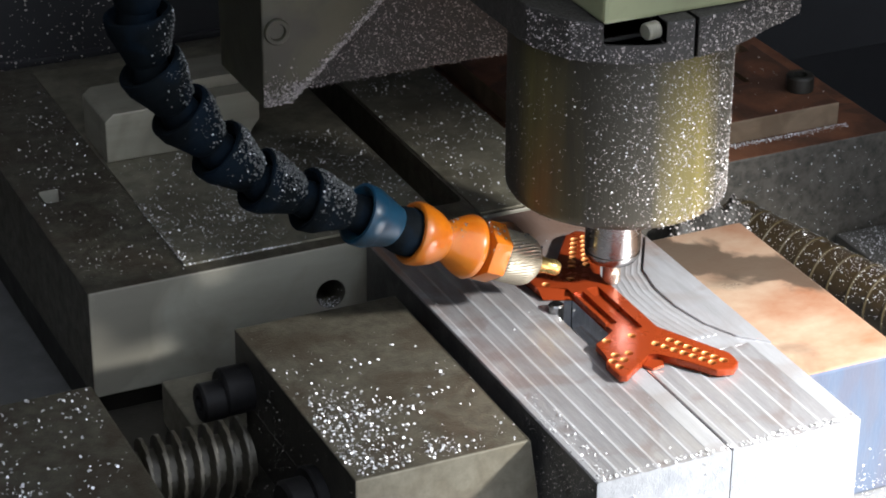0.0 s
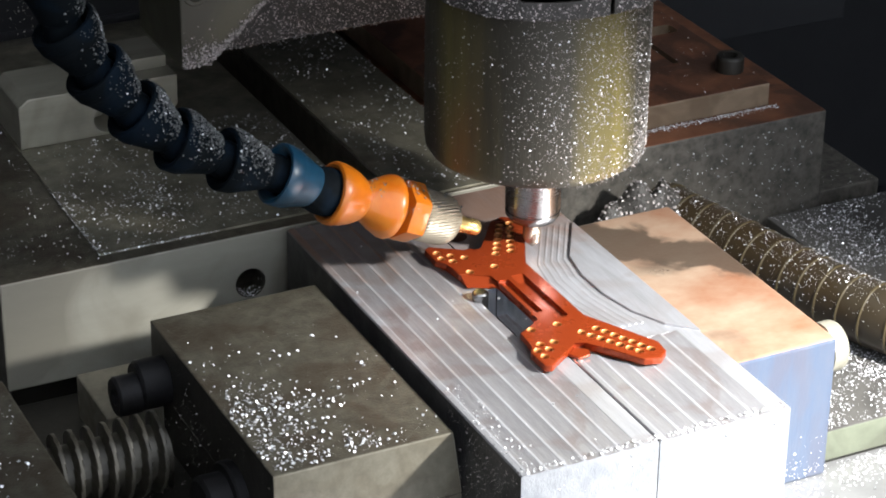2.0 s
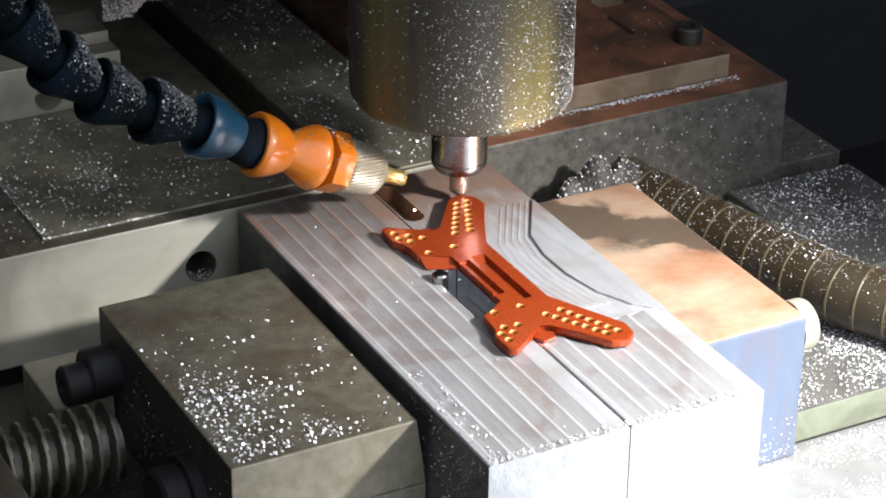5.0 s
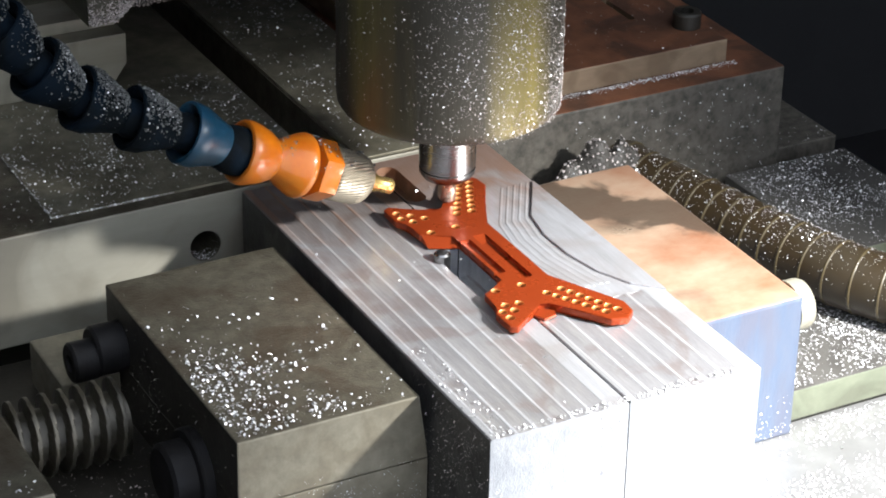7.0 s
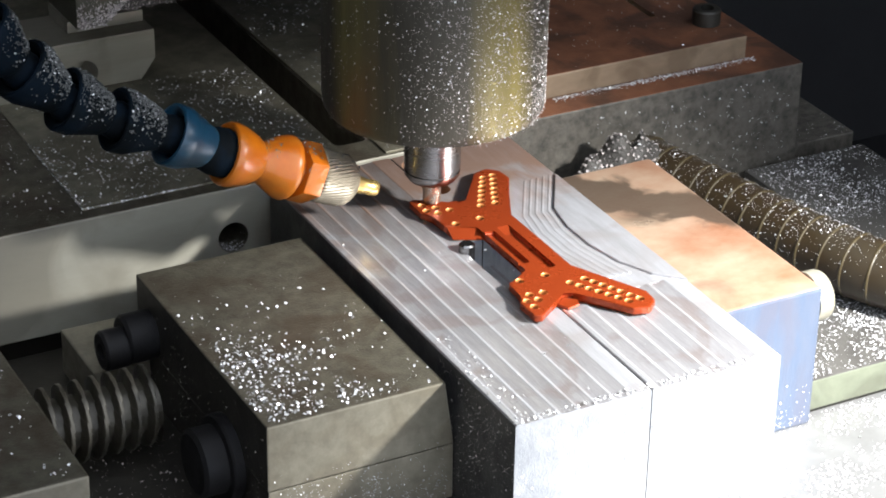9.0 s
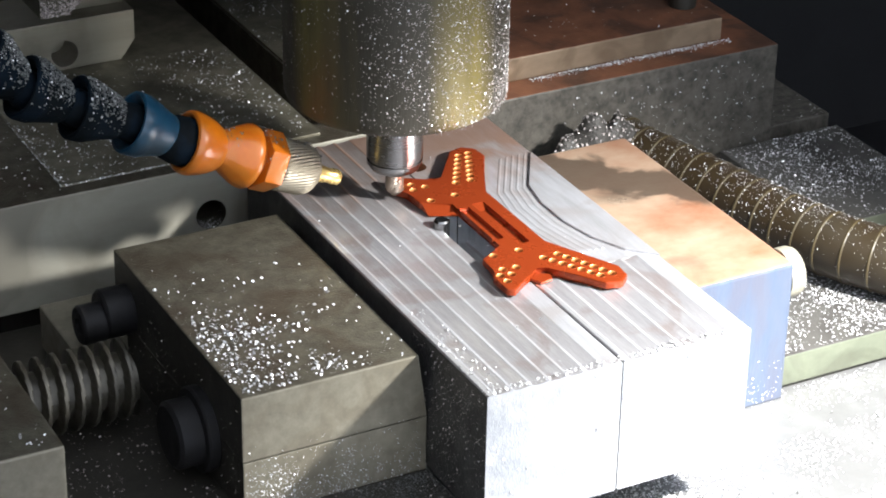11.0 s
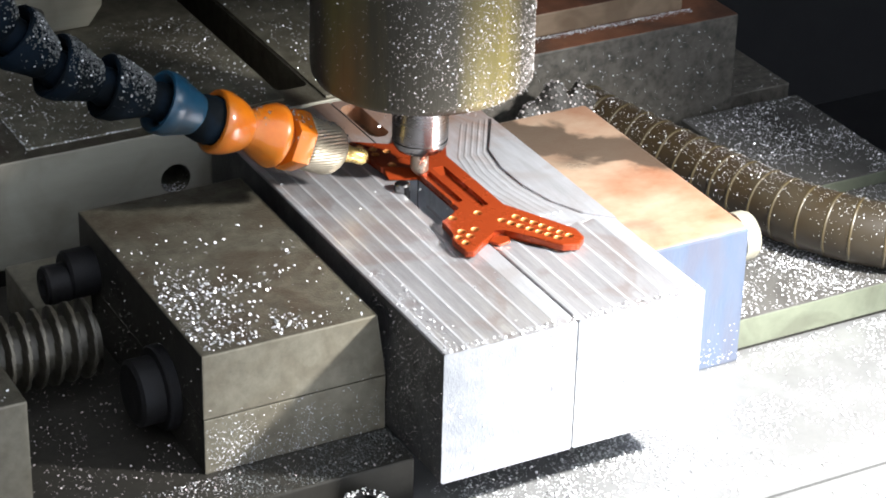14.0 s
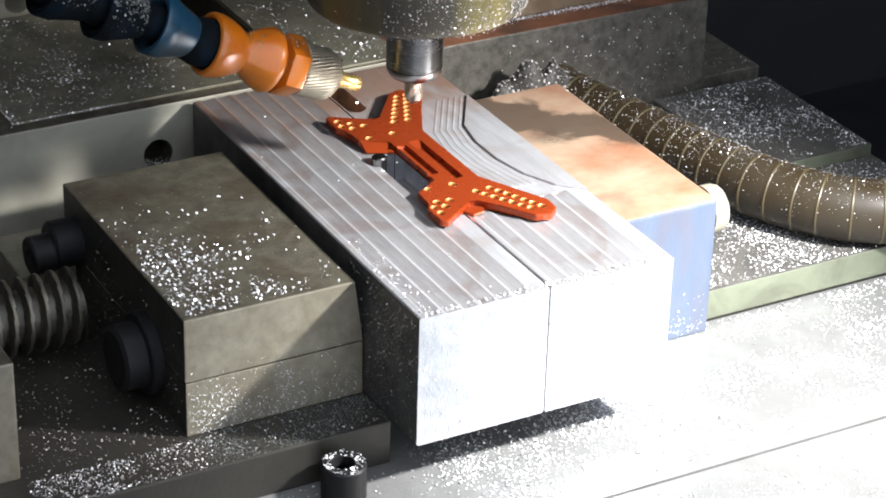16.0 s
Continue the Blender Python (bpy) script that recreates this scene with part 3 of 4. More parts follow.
def soft_jaws():
    left = thing("soft_jaw", (25, 96, -51))
    tagged(left, "milled aluminium soft jaw block with lengthwise tool marks", "soft jaw", group="soft jaws in the vise")
    bm = scalloped_block(0.0, 51.1, 0, 192.5, -51, 2.5, 7, 6.9)
    turned(bm, Matrix.Translation((-25, -96, 51)))
    body = part("block", bm, [ALU, ALU_SIDE], left)
    cut(body, box(41 - 25, 60 - 25, 82 - 96, 117 - 96, -12 + 51, 60, 1.5))
    mark = lathe([(2.6, 0), (2.6, 0.12), (3.0, 0.12), (3.0, 0)], 24)
    turned(mark, along((10.1 - 25, -96, 51 - 47), (10.1 - 25, -97, 51 - 47)))
    part("stamped_ring", mark, ALU_SIDE, left, "faint stamped ring")
    right = thing("soft_jaw", (77, 96, -51))
    tagged(right, "milled aluminium soft jaw block with a stepped contour", "soft jaw", group="soft jaws in the vise")
    bm = scalloped_block(51.5, 102.2, 0, 62, -51, 53.5, 7, 6.9)
    joined(bm, box(51.5, 102.2, 62, 192.5, -51, -0.2, 0))
    turned(bm, Matrix.Translation((-77, -96, 51)))
    rbody = part("block", bm, [ALU, ALU_SIDE], right)
    cut(rbody, box(45 - 77, 56 - 77, 82 - 96, 117 - 96, -12 + 51, 60, 1.5))
    stadium = [(4.2 * math.cos(a), 4.2 * math.sin(a) + (11.5 if math.sin(a) >= 0 else -11.5)) for a in (i * math.pi / 12 for i in range(25))][:-1]
    cut(rbody, turned(prism(stadium, 44, 60), Matrix.Translation((56.2 - 77, 172 - 96, 0))))
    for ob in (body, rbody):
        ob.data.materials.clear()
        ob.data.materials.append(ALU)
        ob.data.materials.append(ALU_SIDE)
        ob.data.materials.append(ALU_SHADED)
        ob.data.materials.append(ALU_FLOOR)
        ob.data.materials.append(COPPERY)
        start, centre = (2.5, 25) if ob is body else (53.5, 77)
        for f in ob.data.polygons:
            # Crests keep the pale metal: their glint is put into the colour.
            phase = ((f.center.x / MM + centre - start) % 6.9) / 6.9
            top = 3 if 0.13 < phase < 0.89 and f.center.z < 50.95 * MM else 0
            # Outer -x sides take the copy that has shade in its colour.
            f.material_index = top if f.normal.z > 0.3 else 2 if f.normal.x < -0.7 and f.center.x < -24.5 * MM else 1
            if ob is rbody and f.center.x < -15 * MM and f.center.y > 56 * MM and 43 * MM < f.center.z < 50.6 * MM and abs(f.center.y) < 95 * MM:
                f.material_index = 4
    # the land that was left standing, and the contour passes beside it
    line = [(101.9, 152), (87, 127), (84, 112), (84, 96), (87, 80), (93, 67), (101.9, 58)]
    land = prism([(x - 77, y - 96) for x, y in line], 50.7, 51.7, 0.25)
    part("land", land, ALU, right, "raised land with a stepped edge")
    for k in range(5):
        off = 2.4 + 2.7 * k
        inner = [(x - off * (1.0 if 60 < y < 150 else 0.85), y) for x, y in line[1:-1]]
        pts = [(inner[0][0] + 15, inner[0][1] + 25.5)] + inner[:-1] + [(inner[-2][0] + 2, inner[-2][1] - 8)]
        strip = bmesh.new()
        rows = [[strip.verts.new((x + dx - 77, y - 96, 50.8 + dz)) for dx, dz in ((-0.7, 0.0), (-0.2, 0.16), (0.2, 0.16), (0.7, 0.0))] for x, y in pts]
        for a, b in zip(rows, rows[1:]):
            for i in range(3):
                strip.faces.new((a[i], a[i + 1], b[i + 1], b[i]))
            strip.faces.new((a[0], b[0], b[3], a[3]))
        strip.faces.new(rows[0])
        strip.faces.new(rows[-1][::-1])
        part("milled_ridge", strip, ALU, right)
    rng = random.Random(8)
    spots = [((rng.uniform(1, 9) ** 1.0, rng.uniform(0, 60), 0), (0, 0, 1)) for _ in range(120)]
    spots += [((rng.uniform(0, 101), rng.uniform(0.3, 3.5), 0), (0, 0, 1)) for _ in range(320)]
    spots += [((rng.uniform(2, 100), rng.uniform(2, 185), 0), (0, 0, 1)) for _ in range(50)]
    spots += [((rng.uniform(0, 101), -0.1, -rng.uniform(0.5, 46) ** 1.0), (0, -1, 0.2)) for _ in range(120)]
    chip_object("metal_chips", spots, 9, lo=0.35, hi=1.2, label="fine chips along the edges of the soft jaws")
    spots = wall_spots("x", -0.1, 0, 52, -50, -2, 1100, 61, -1, 0.05)
    chip_object("metal_chips", spots, 62, lo=0.2, hi=0.65, label="fine chip dust on the shade-darkened side of a soft jaw", mat=CRUST)
    pin = thing("dowel_pin", (42, 112, -4))
    tagged(pin, "short bright steel locating pin in the jaw pocket", "pin")
    part("shank", lathe([(0, -8), (3, -8), (3, 6.4), (2.4, 7), (0, 7)], 24), CHROME, pin, "", True)


# ---- the orange plate being chamfered ----
def drilled_plate():
    cx, cy = 80.6, 102.2
    plate = thing("drilled_plate", (cx, cy, 0.3))
    tagged(plate, "orange anodised aluminium four-armed plate with rows of drilled holes", "machined part")
    half = [(22, -14.5), (49.5, 0.8), (56.3, 0.2), (60, -4), (58.4, -9.8), (39, -22.6), (37.8, -26.5), (49, -40.6), (47.5, -43), (37.5, -43.2),
            (34, -40), (24, -40.2), (18.5, -29)]
    outline = [(v, s) for s, v in half] + [(v, -s) for s, v in reversed(half)]
    bm = prism(outline[::-1], 0.5, 4.7, 0.85)
    body = part("plate", bm, ORANGE, plate)
    cut(body, box(-23.5, -18.5, -20, 15, 2.2, 9, 0.8))
    cut(body, box(-40, -25.5, -13.5, 13.5, 2.6, 9, 0.8))
    bores = []
    for sgn in (1, -1):
        for k in range(7):
            bores.append((sgn * (32.7 + 3.45 * k), -14.3 + 1.68 * k))
            bores.append((sgn * (33.0 + 3.35 * k), -20.3 + 1.95 * k))
        bores += [(sgn * a, b) for a, b in ((34.4, -37.5), (35, -32.4), (38, -40.4), (38.7, -36.3), (42.5, -40.1), (24, -35.6), (24.2, -25.4))]
    allb = bmesh.new()
    for s, v in bores:
        own = lathe([(0, -1), (1.64, -1), (1.64, 6), (0, 6)], 16)
        turned(own, Matrix.Translation((v, s, 0)))
        joined(allb, own)
    cut(body, allb)
    # Liner added in each bore; its paler colour stands for the glint.
    rim = lathe([(1.66, 4.74), (1.5, 4.5), (1.46, 4.2), (1.46, 0.8), (1.62, 0.8), (1.66, 4.74)], 16)
    for f in rim.faces:
        f.smooth = True
    first = part("hole_rim", turned(rim, Matrix.Translation((bores[0][1], bores[0][0], 0))), RIM, plate)
    for s, v in bores[1:]:
        twin = new("hole_rim", first.data)
        twin.parent = plate
        twin.location = ((v - bores[0][1]) * MM, (s - bores[0][0]) * MM, 0)
    part("rib", prism([(-29.6, -12), (-28.8, -12), (-28.8, 12), (-29.6, 12)], 1.5, 4.5, 0.15), ORANGE, plate)

    def wedge(name, v0, v1, s_top0, s_top1, drop, z1, z0):
        own = bmesh.new()
        pts = [(v0, s_top0, z1), (v1, s_top1, z1), (v0, s_top0, z0), (v1, s_top1, z0), (v0, s_top0 - drop, z0), (v1, s_top1 - drop, z0)]
        bmesh.ops.convex_hull(own, input=[own.verts.new(p) for p in pts])
        part(name, own, ORANGE, plate)
    wedge("gusset", -39.6, -29.0, 23.8, 18.6, 5.5, 4.4, 0.4)
    wedge("slot_ramp", -23.4, -18.6, 15.1, 15.1, 4.2, 4.5, 2.25)
    part("foot", prism([(-28, -45), (-23, -44), (-22, -41), (-26, -38), (-30, -41)], 0.0, 1.5, 0.3), ORANGE, plate)
    plate.scale = (1, 1, 0.68)
    part("foot", prism([(-28, 45), (-23, 44), (-22, 41), (-26, 38), (-30, 41)], 0.0, 1.5, 0.3), ORANGE, plate)


# ---- the rear vise ----
def rear_vise():
    vise = thing("rear_vise", (0, 280, TABLE_Z))
    tagged(vise, "second oily steel vise, its broad flat top strewn with chips", "vise")

    def put(name, bm, mat, label="", smooth=False):
        turned(bm, Matrix.Translation((0, -280, -TABLE_Z)))
        return part(name, bm, mat, vise, label, smooth)
    # Dark recessed base added to stand for shade low on the front face.
    put("base", box(-108, 97, 206, 418, TABLE_Z, -46, 0.8), DARK_STEEL, "added recessed base, dark for the shade low on the rear vise")
    bm = box(-112, 98, 196.5, 420, -46, -0.6, 0.8)
    body = put("body", bm, [STEEL, BRIGHT_STEEL])
    bore = lathe([(0, -40), (6.2, -40), (6.2, 40), (0, 40)], 32)
    turned(bore, Matrix.Translation((-13.8, 196 - 280, -21.7 - TABLE_Z)) @ Matrix.Rotation(radians(90), 4, "X"))
    cut(body, bore)
    slot = box(37, 51, 212 - 280, 440 - 280, -20 - TABLE_Z, 30 - TABLE_Z, 3)
    cut(body, slot)
    cut(body, box(-112 + 8, -112 + 17, 278 - 280, 290 - 280, -12 - TABLE_Z, 30 - TABLE_Z, 2))
    body.data.materials.clear()
    body.data.materials.append(STEEL)
    body.data.materials.append(BRIGHT_STEEL)
    # Only the -y face takes the steel with light in its colour.
    for f in body.data.polygons:
        f.material_index = 1 if f.normal.y < -0.7 else 0
    top = put("top_plate", box(-71, 36, 203, 410, -0.9, 0.4, 0.3), STEEL_REAR)
    put("top_plate", box(52, 97, 198, 410, -0.9, 0.2, 0.3), STEEL_REAR)
    stop = prism([(-70, 0.4), (-8.5, 0.4), (-7, 2.6), (-2, 9), (-2, 22), (-66, 22), (-70, 19)], 303, 335, 0.7, axis="y")
    stop = put("stop_block", stop, GROUND, "pale ground steel block with a bored hole")
    bore = lathe([(0, -16), (5.8, -16), (5.8, 16), (0, 16)], 32)
    turned(bore, Matrix.Translation((-33, 303 - 280, 7.5 - TABLE_Z)) @ Matrix.Rotation(radians(90), 4, "X"))
    cut(stop, bore)
    put("stop_ledge", box(-36, -3, 313, 336, 20, 27, 0.6), GROUND, "stepped ledge on top of the stop")
    chip_object("metal_chips", flat_spots(-70, 35, 204, 300, 0.4, 1700, 31, 0.045), 31, lo=0.3, hi=1.15,
                label="fine bright chips on the flat top of the rear vise")
    chip_object("metal_chips", flat_spots(-110, -72, 200, 400, -0.6, 420, 32, 0.04), 32, lo=0.35, hi=1.3,
                label="fine bright chips on the flat top of the rear vise")
    chip_object("metal_chips", flat_spots(53, 97, 200, 400, 0.2, 1100, 33, 0.05) + [((-71.5 + 0.8 * k % 3, 203 + k * 0.35, 0), (0, 0, 1)) for k in range(180)] + [((-71 + k * 0.4, 202.6, 0), (0, 0, 1)) for k in range(120)], 33, lo=0.35, hi=1.4,
                label="fine bright chips on the flat top of the rear vise")
    rng = random.Random(35)
    spots = []
    for _ in range(110):
        a = rng.gauss(-1.57, 0.5)
        spots.append(((-13.8 + 6 * math.cos(a), rng.uniform(196.6, 204), -21.7 + 6 * math.sin(a)), (-math.cos(a), 0, -math.sin(a))))
    chip_object("metal_chips", spots, 36, lo=0.3, hi=1.0, label="chips lying in the bore of the rear vise")
    cover = thing("way_cover", (0, 430, TABLE_Z))
    tagged(cover, "dark chip-crusted telescopic way cover behind the rear vise", "way cover")
    for k in range(6):
        slat = box(-420, 420, -6 + 2.2 * k, 12, 66 * k, 66 * k + 70, 1.2)
        part("slat", slat, PANEL, cover)
    chip_object("metal_chips", wall_spots("y", 423.5, -260, 0, -20, 150, 5000, 34, -1, 0.03), 34, lo=0.4, hi=1.3, mat=CRUST,
                label="chips stuck to the dark way cover")


# ---- the rusty riser with its clamp bar ----
def riser():
    block = thing("riser_block", (200, 270, TABLE_Z))
    tagged(block, "thick cast iron riser block with a rusty brown top", "riser block")

    def put(name, bm, mat, label="", smooth=False, parent=block):
        turned(bm, Matrix.Translation((-200, -270, -TABLE_Z)))
        return part(name, bm, mat, parent, label, smooth)
    ob = put("body", box(101, 256.5, 207, 420, TABLE_Z + 9, -4, 0.9), [RUST, CAST])
    for f in ob.data.polygons:
        f.material_index = 0 if f.normal.z > 0.5 else 1
    put("foot", box(101, 297, 219, 420, TABLE_Z, -50, 0.8), CAST, "grey foot of the riser")
    bar = thing("clamp_bar", (190, 290, -4))
    tagged(bar, "rusty-topped steel clamp bar bolted to the riser", "clamp bar")
    bm = box(104 - 190, 236.3 - 190, 221.5 - 290, 420 - 290, 0, 10.6, 0.7)
    b = part("bar", bm, [RUST, TAN], bar)
    cut(b, box(209.5 - 190, 212.5 - 190, 257 - 290, 281 - 290, 7, 14, 0.5))
    cut(b, box(213 - 190, 231 - 190, 288 - 290, 297 - 290, 5, 14, 2))
    b.data.materials.clear()
    b.data.materials.append(RUST)
    b.data.materials.append(TAN)
    for f in b.data.polygons:
        f.material_index = 0 if f.normal.z > 0.5 else 1
    part("bolt", turned(lathe([(3.2, 3), (3.2, 7), (5.6, 7), (6.2, 6.2), (6.2, 0), (0, 0)], 28), Matrix.Translation((228 - 190, 241 - 290, 10.6))),
         DARK_STEEL, bar, "dark socket head bolt", True)
    rng = random.Random(3)
    spots = [((rng.uniform(140, 240), 221 - abs(rng.gauss(0, 1.8)), -4), (0, 0, 1)) for _ in range(1100)]
    spots += [((rng.uniform(140, 236), rng.uniform(222, 330), 6.6), (0, 0, 1)) for _ in range(160)]
    spots += flat_spots(258, 296, 220, 300, -50, 160, 44, 0.05)
    spots += [((rng.uniform(150, 250), 206.6, rng.uniform(-52, -8)), (0, -1, 0.2)) for _ in range(240)]
    chip_object("metal_chips", spots, 41, lo=0.3, hi=0.95, label="chips gathered along the edge of the clamp bar")


# ---- the corrugated conduit ----
def conduit():
    path = [Vector(p) for p in ((172, 240, -30), (178, 205, -36), (190, 172, -39), (199, 140, -40), (205, 118, -40), (214, 92, -40), (232, 66, -40), (262, 50, -40), (310, 42, -40), (380, 40, -40))]
    dense = []
    for i in range(len(path) - 1):
        p0, p1, p2, p3 = path[max(i - 1, 0)], path[i], path[i + 1], path[min(i + 2, len(path) - 1)]
        for k in range(14):
            u = k / 14
            dense.append(0.5 * ((2 * p1) + (p2 - p0) * u + (2 * p0 - 5 * p1 + 4 * p2 - p3) * u * u + (3 * p1 - p0 - 3 * p2 + p3) * u ** 3))
    ob = thing("corrugated_conduit", (200, 150, -54))
    tagged(ob, "amber ribbed plastic conduit dusted with chips, lying on the slab", "conduit")
    base = Vector((200, 150, -54))
    R = 13.2
    bm = bmesh.new()
    rings = []
    for i, p in enumerate(dense):
        d = (dense[min(i + 1, len(dense) - 1)] - dense[max(i - 1, 0)]).normalized()
        q = d.to_track_quat("Z", "Y").to_matrix()
        rings.append([bm.verts.new(p - base + q @ Vector((R * math.cos(a), R * math.sin(a), 0))) for a in (2 * math.pi * j / 28 for j in range(28))])
    for lo, hi in zip(rings, rings[1:]):
        for j in range(28):
            k = (j + 1) % 28
            bm.faces.new((lo[j], lo[k], hi[k], hi[j]))
    part("tube", bm, CONDUIT, ob, "", True)
    run, last = 0.0, -99.0
    rng = random.Random(6)
    spots = []
    for i in range(1, len(dense) - 1):
        run += (dense[i] - dense[i - 1]).length
        d = (dense[i + 1] - dense[i - 1]).normalized()
        q = d.to_track_quat("Z", "Y").to_matrix()
        for _ in range(34 if dense[i].y > 100 else 24):
            a = rng.gauss(0, 0.75)
            side = d.cross(Vector((0, 0, 1))).normalized()
            nn = (Vector((0, 0, 1)) * math.cos(a) + side * math.sin(a)).normalized()
            spots.append((dense[i] + nn * R + d * rng.uniform(-2, 2), nn))
        if run - last > 9.2:
            last = run
            ring = lathe([(R - 1, -1.0), (R + 0.1, -0.6), (R + 0.4, -0.15), (R + 0.4, 0.15), (R + 0.1, 0.6), (R - 1, 1.0)], 28)
            turned(ring, Matrix.Translation(dense[i] - base) @ q.to_4x4())
            part("rib", ring, CONDUIT_RIB, ob, "", True)
    chip_object("metal_chips", spots, 51, lo=0.22, hi=0.6, label="bright chips settled on the ribbed conduit")


def swarf_heap():
    """A tangled mound of swarf against the riser."""
    cx, cy = 158, 193
    bm = bmesh.new()
    grid = []
    spots = []
    for i in range(41):
        row = []
        for j in range(41):
            x, y = (i - 20) * 1.7, (j - 20) * 0.72
            r = math.hypot(x / 33, y / 13.5)
            h = max(0.0, 1 - r * r) ** 0.7 * 44 * (0.88 + 0.3 * noise.fractal(Vector((x * 0.08, y * 0.08, 2.0)), 1.0, 2.0, 2))
            row.append(bm.verts.new((x, y, max(0.0, h))))
            if h > 1:
                spots.append(((cx + x, cy + y, -54 + h), (x / 30, y / 20 - 0.3, 1)))
        grid.append(row)
    for a, b in zip(grid, grid[1:]):
        for k in range(40):
            bm.faces.new((a[k], b[k], b[k + 1], a[k + 1]))
    heap = part("swarf_heap", bm, MATTED, None, "", True, loc=(cx, cy, -54))
    tagged(heap, "grey tangled heap of metal swarf against the riser", "swarf heap", kind="stuff")
    chip_object("metal_chips", [p for k, p in enumerate(spots) if k % 2 == 0] * 3, 52, lo=0.4, hi=1.6, label="dull chips on the swarf heap", mat=CRUST)
    chip_object("metal_chips", spots[::4], 53, lo=0.4, hi=1.3, label="bright chips on the swarf heap")


# ---- the milling head: drawn about the tip of its cutter ----
def milling_head():
    head = thing("milling_head")
    tagged(head, "pale green milling head with a chip-dusted steel spindle nose and cutter", "milling head")
    nose = lathe([(0, 41), (30, 41), (36.6, 41.3), (39.2, 42.2), (40.4, 44), (40.7, 47), (40.7, 112), (41.5, 113), (0, 113)], 96)
    body = part("spindle_nose", nose, NOSE, head, "steel spindle nose with a painted yellow highlight, dusted with chips", True)
    # Turned to bring the painted yellow highlight to the right front.
    body.rotation_euler = (0, 0, radians(114))
    holder = lathe([(0, 9.6), (4.2, 9.6), (6.0, 9.9), (9.0, 11.6), (10.4, 13.8), (10.4, 15.2), (10.1, 15.5), (10.1, 16.1), (10.5, 16.4), (10.5, 30), (10.2, 30.4), (10.2, 31.4), (10.5, 31.8), (10.5, 45.2), (0, 45.2)], 64)
    part("collet_nut", holder, CHROME, head, "polished steel collet nut", True)
    tool = bmesh.new()
    steps = 24
    rings = []
    for k in range(13):
        z = k * 1.0
        ring = []
        for i in range(steps):
            a = 2 * math.pi * i / steps
            flute = max(0.0, math.cos(2 * (a - z * 0.25))) if z < 8 else 0.3
            r = (2.7 + 0.7 * (1 - flute ** 3)) * (min(1.0, 0.4 + z * 0.3) if z < 2.0 else 1)
            ring.append(tool.verts.new((r * math.cos(a), r * math.sin(a), z)))
        rings.append(ring)
    for lo, hi in zip(rings, rings[1:]):
        for i in range(steps):
            j = (i + 1) % steps
            tool.faces.new((lo[i], lo[j], hi[j], hi[i]))
    tool.faces.new(rings[0][::-1])
    part("cutter", tool, CARBIDE, head, "fluted carbide chamfer cutter", True)
    # the flange under the housing
    fl = lathe([(0, 107), (42.4, 107), (43.4, 108), (43.4, 122), (0, 122)], 64)
    fr = part("flange_ring", fl, GRIT, head, "chip-crusted flange ring", True)
    plate = prism([(-43, -10), (-36, -28), (-26, -37), (-12, -43), (4, -44.4), (18, -42.5), (30, -37), (38, -32.5), (49, -27.5), (60, -23), (63, -18), (63, 60), (-43, 60)], 107.6, 122.4, 0.8)
    pl = part("flange_plate", plate, GRIT, head, "chip-crusted flange plate with a dark slit")
    for ob in (fr, pl):
        cut(ob, box(3.8, 5.6, -60, -18, 100, 140, 0))
        cut(ob, box(-27, -6.5, -60, -33, 114.5, 140, 1.0))
    b = lathe([(0, 5), (2.6, 5), (3.1, 4.4), (3.1, 0), (0, 0)], 24)
    turned(b, along((-8, -38.5, 118.4), (-18, -40.5, 118.4)))
    part("flange_bolt", b, GROUND, pl, "pale round bolt end", True)
    part("housing", box(-28, 60, -38, 120, 122.6, 330, 1.6), GREEN, head, "pale green painted cover with a clean corner")
    part("rear_casting", box(-86, 80, 116, 190, 47.5, 330, 3), GRIT, head, "dark casting crusted with chips")
    side = prism([(-99, 49), (-87, 50), (-48, 86), (-10, 122), (-10, 330), (-99, 330)], 102, 150, 0.8, axis="y")
    br = part("side_bracket", side, GREEN_DIRTY, head, "grimy olive painted bracket with a bevelled lower corner")
    b = lathe([(0, 0.4), (3.0, 0.4), (3.4, 1.6), (4.8, 1.6), (5.2, 1.2), (5.2, 0), (0, 0)], 28)
    turned(b, along((-93, 102, 80), (-93, 90, 80)))
    part("bracket_bolt", b, GREEN_DIRTY, br, "", True)
    # chips clinging to the nose and the castings
    rng = random.Random(71)
    spots = []
    while len(spots) < 9500:
        a, z = rng.uniform(-math.pi, math.pi), rng.uniform(43, 112)
        facing = 0.1 + 0.9 * max(0.0, math.cos(a + 0.9))
        d = noise.fractal(Vector((math.cos(a) * 1.6, math.sin(a) * 1.6, z * 0.03)), 1.0, 2.0, 3) * 0.5 + 0.5
        if rng.random() < d * facing * (1.0 if z < 72 else 0.7):
            nn = Vector((math.cos(a), math.sin(a), 0.2))
            spots.append(((40.7 * math.cos(a), 40.7 * math.sin(a), z), nn))
    for _ in range(500):
        a = rng.uniform(-math.pi, 0.6)
        r = rng.uniform(35, 40)
        spots.append(((r * math.cos(a), r * math.sin(a), 41.4), (math.cos(a) * 0.6, math.sin(a) * 0.6, -0.6)))
    bright = [p for p in spots if rng.random() < 0.1]
    chip_object("chip_scatter", bright, 74, head, 0.3, 0.8, "bright chips clinging to the spindle nose")
    chip_object("chip_dust", spots, 72, head, 0.2, 0.6, "fine chips clinging to the spindle nose", mat=CRUST)
    spots = []
    rim = [Vector(p) for p in ((-43, -10), (-36, -28), (-26, -37), (-12, -43), (4, -44.4), (18, -42.5), (30, -37), (38, -32.5), (49, -27.5), (60, -23))]
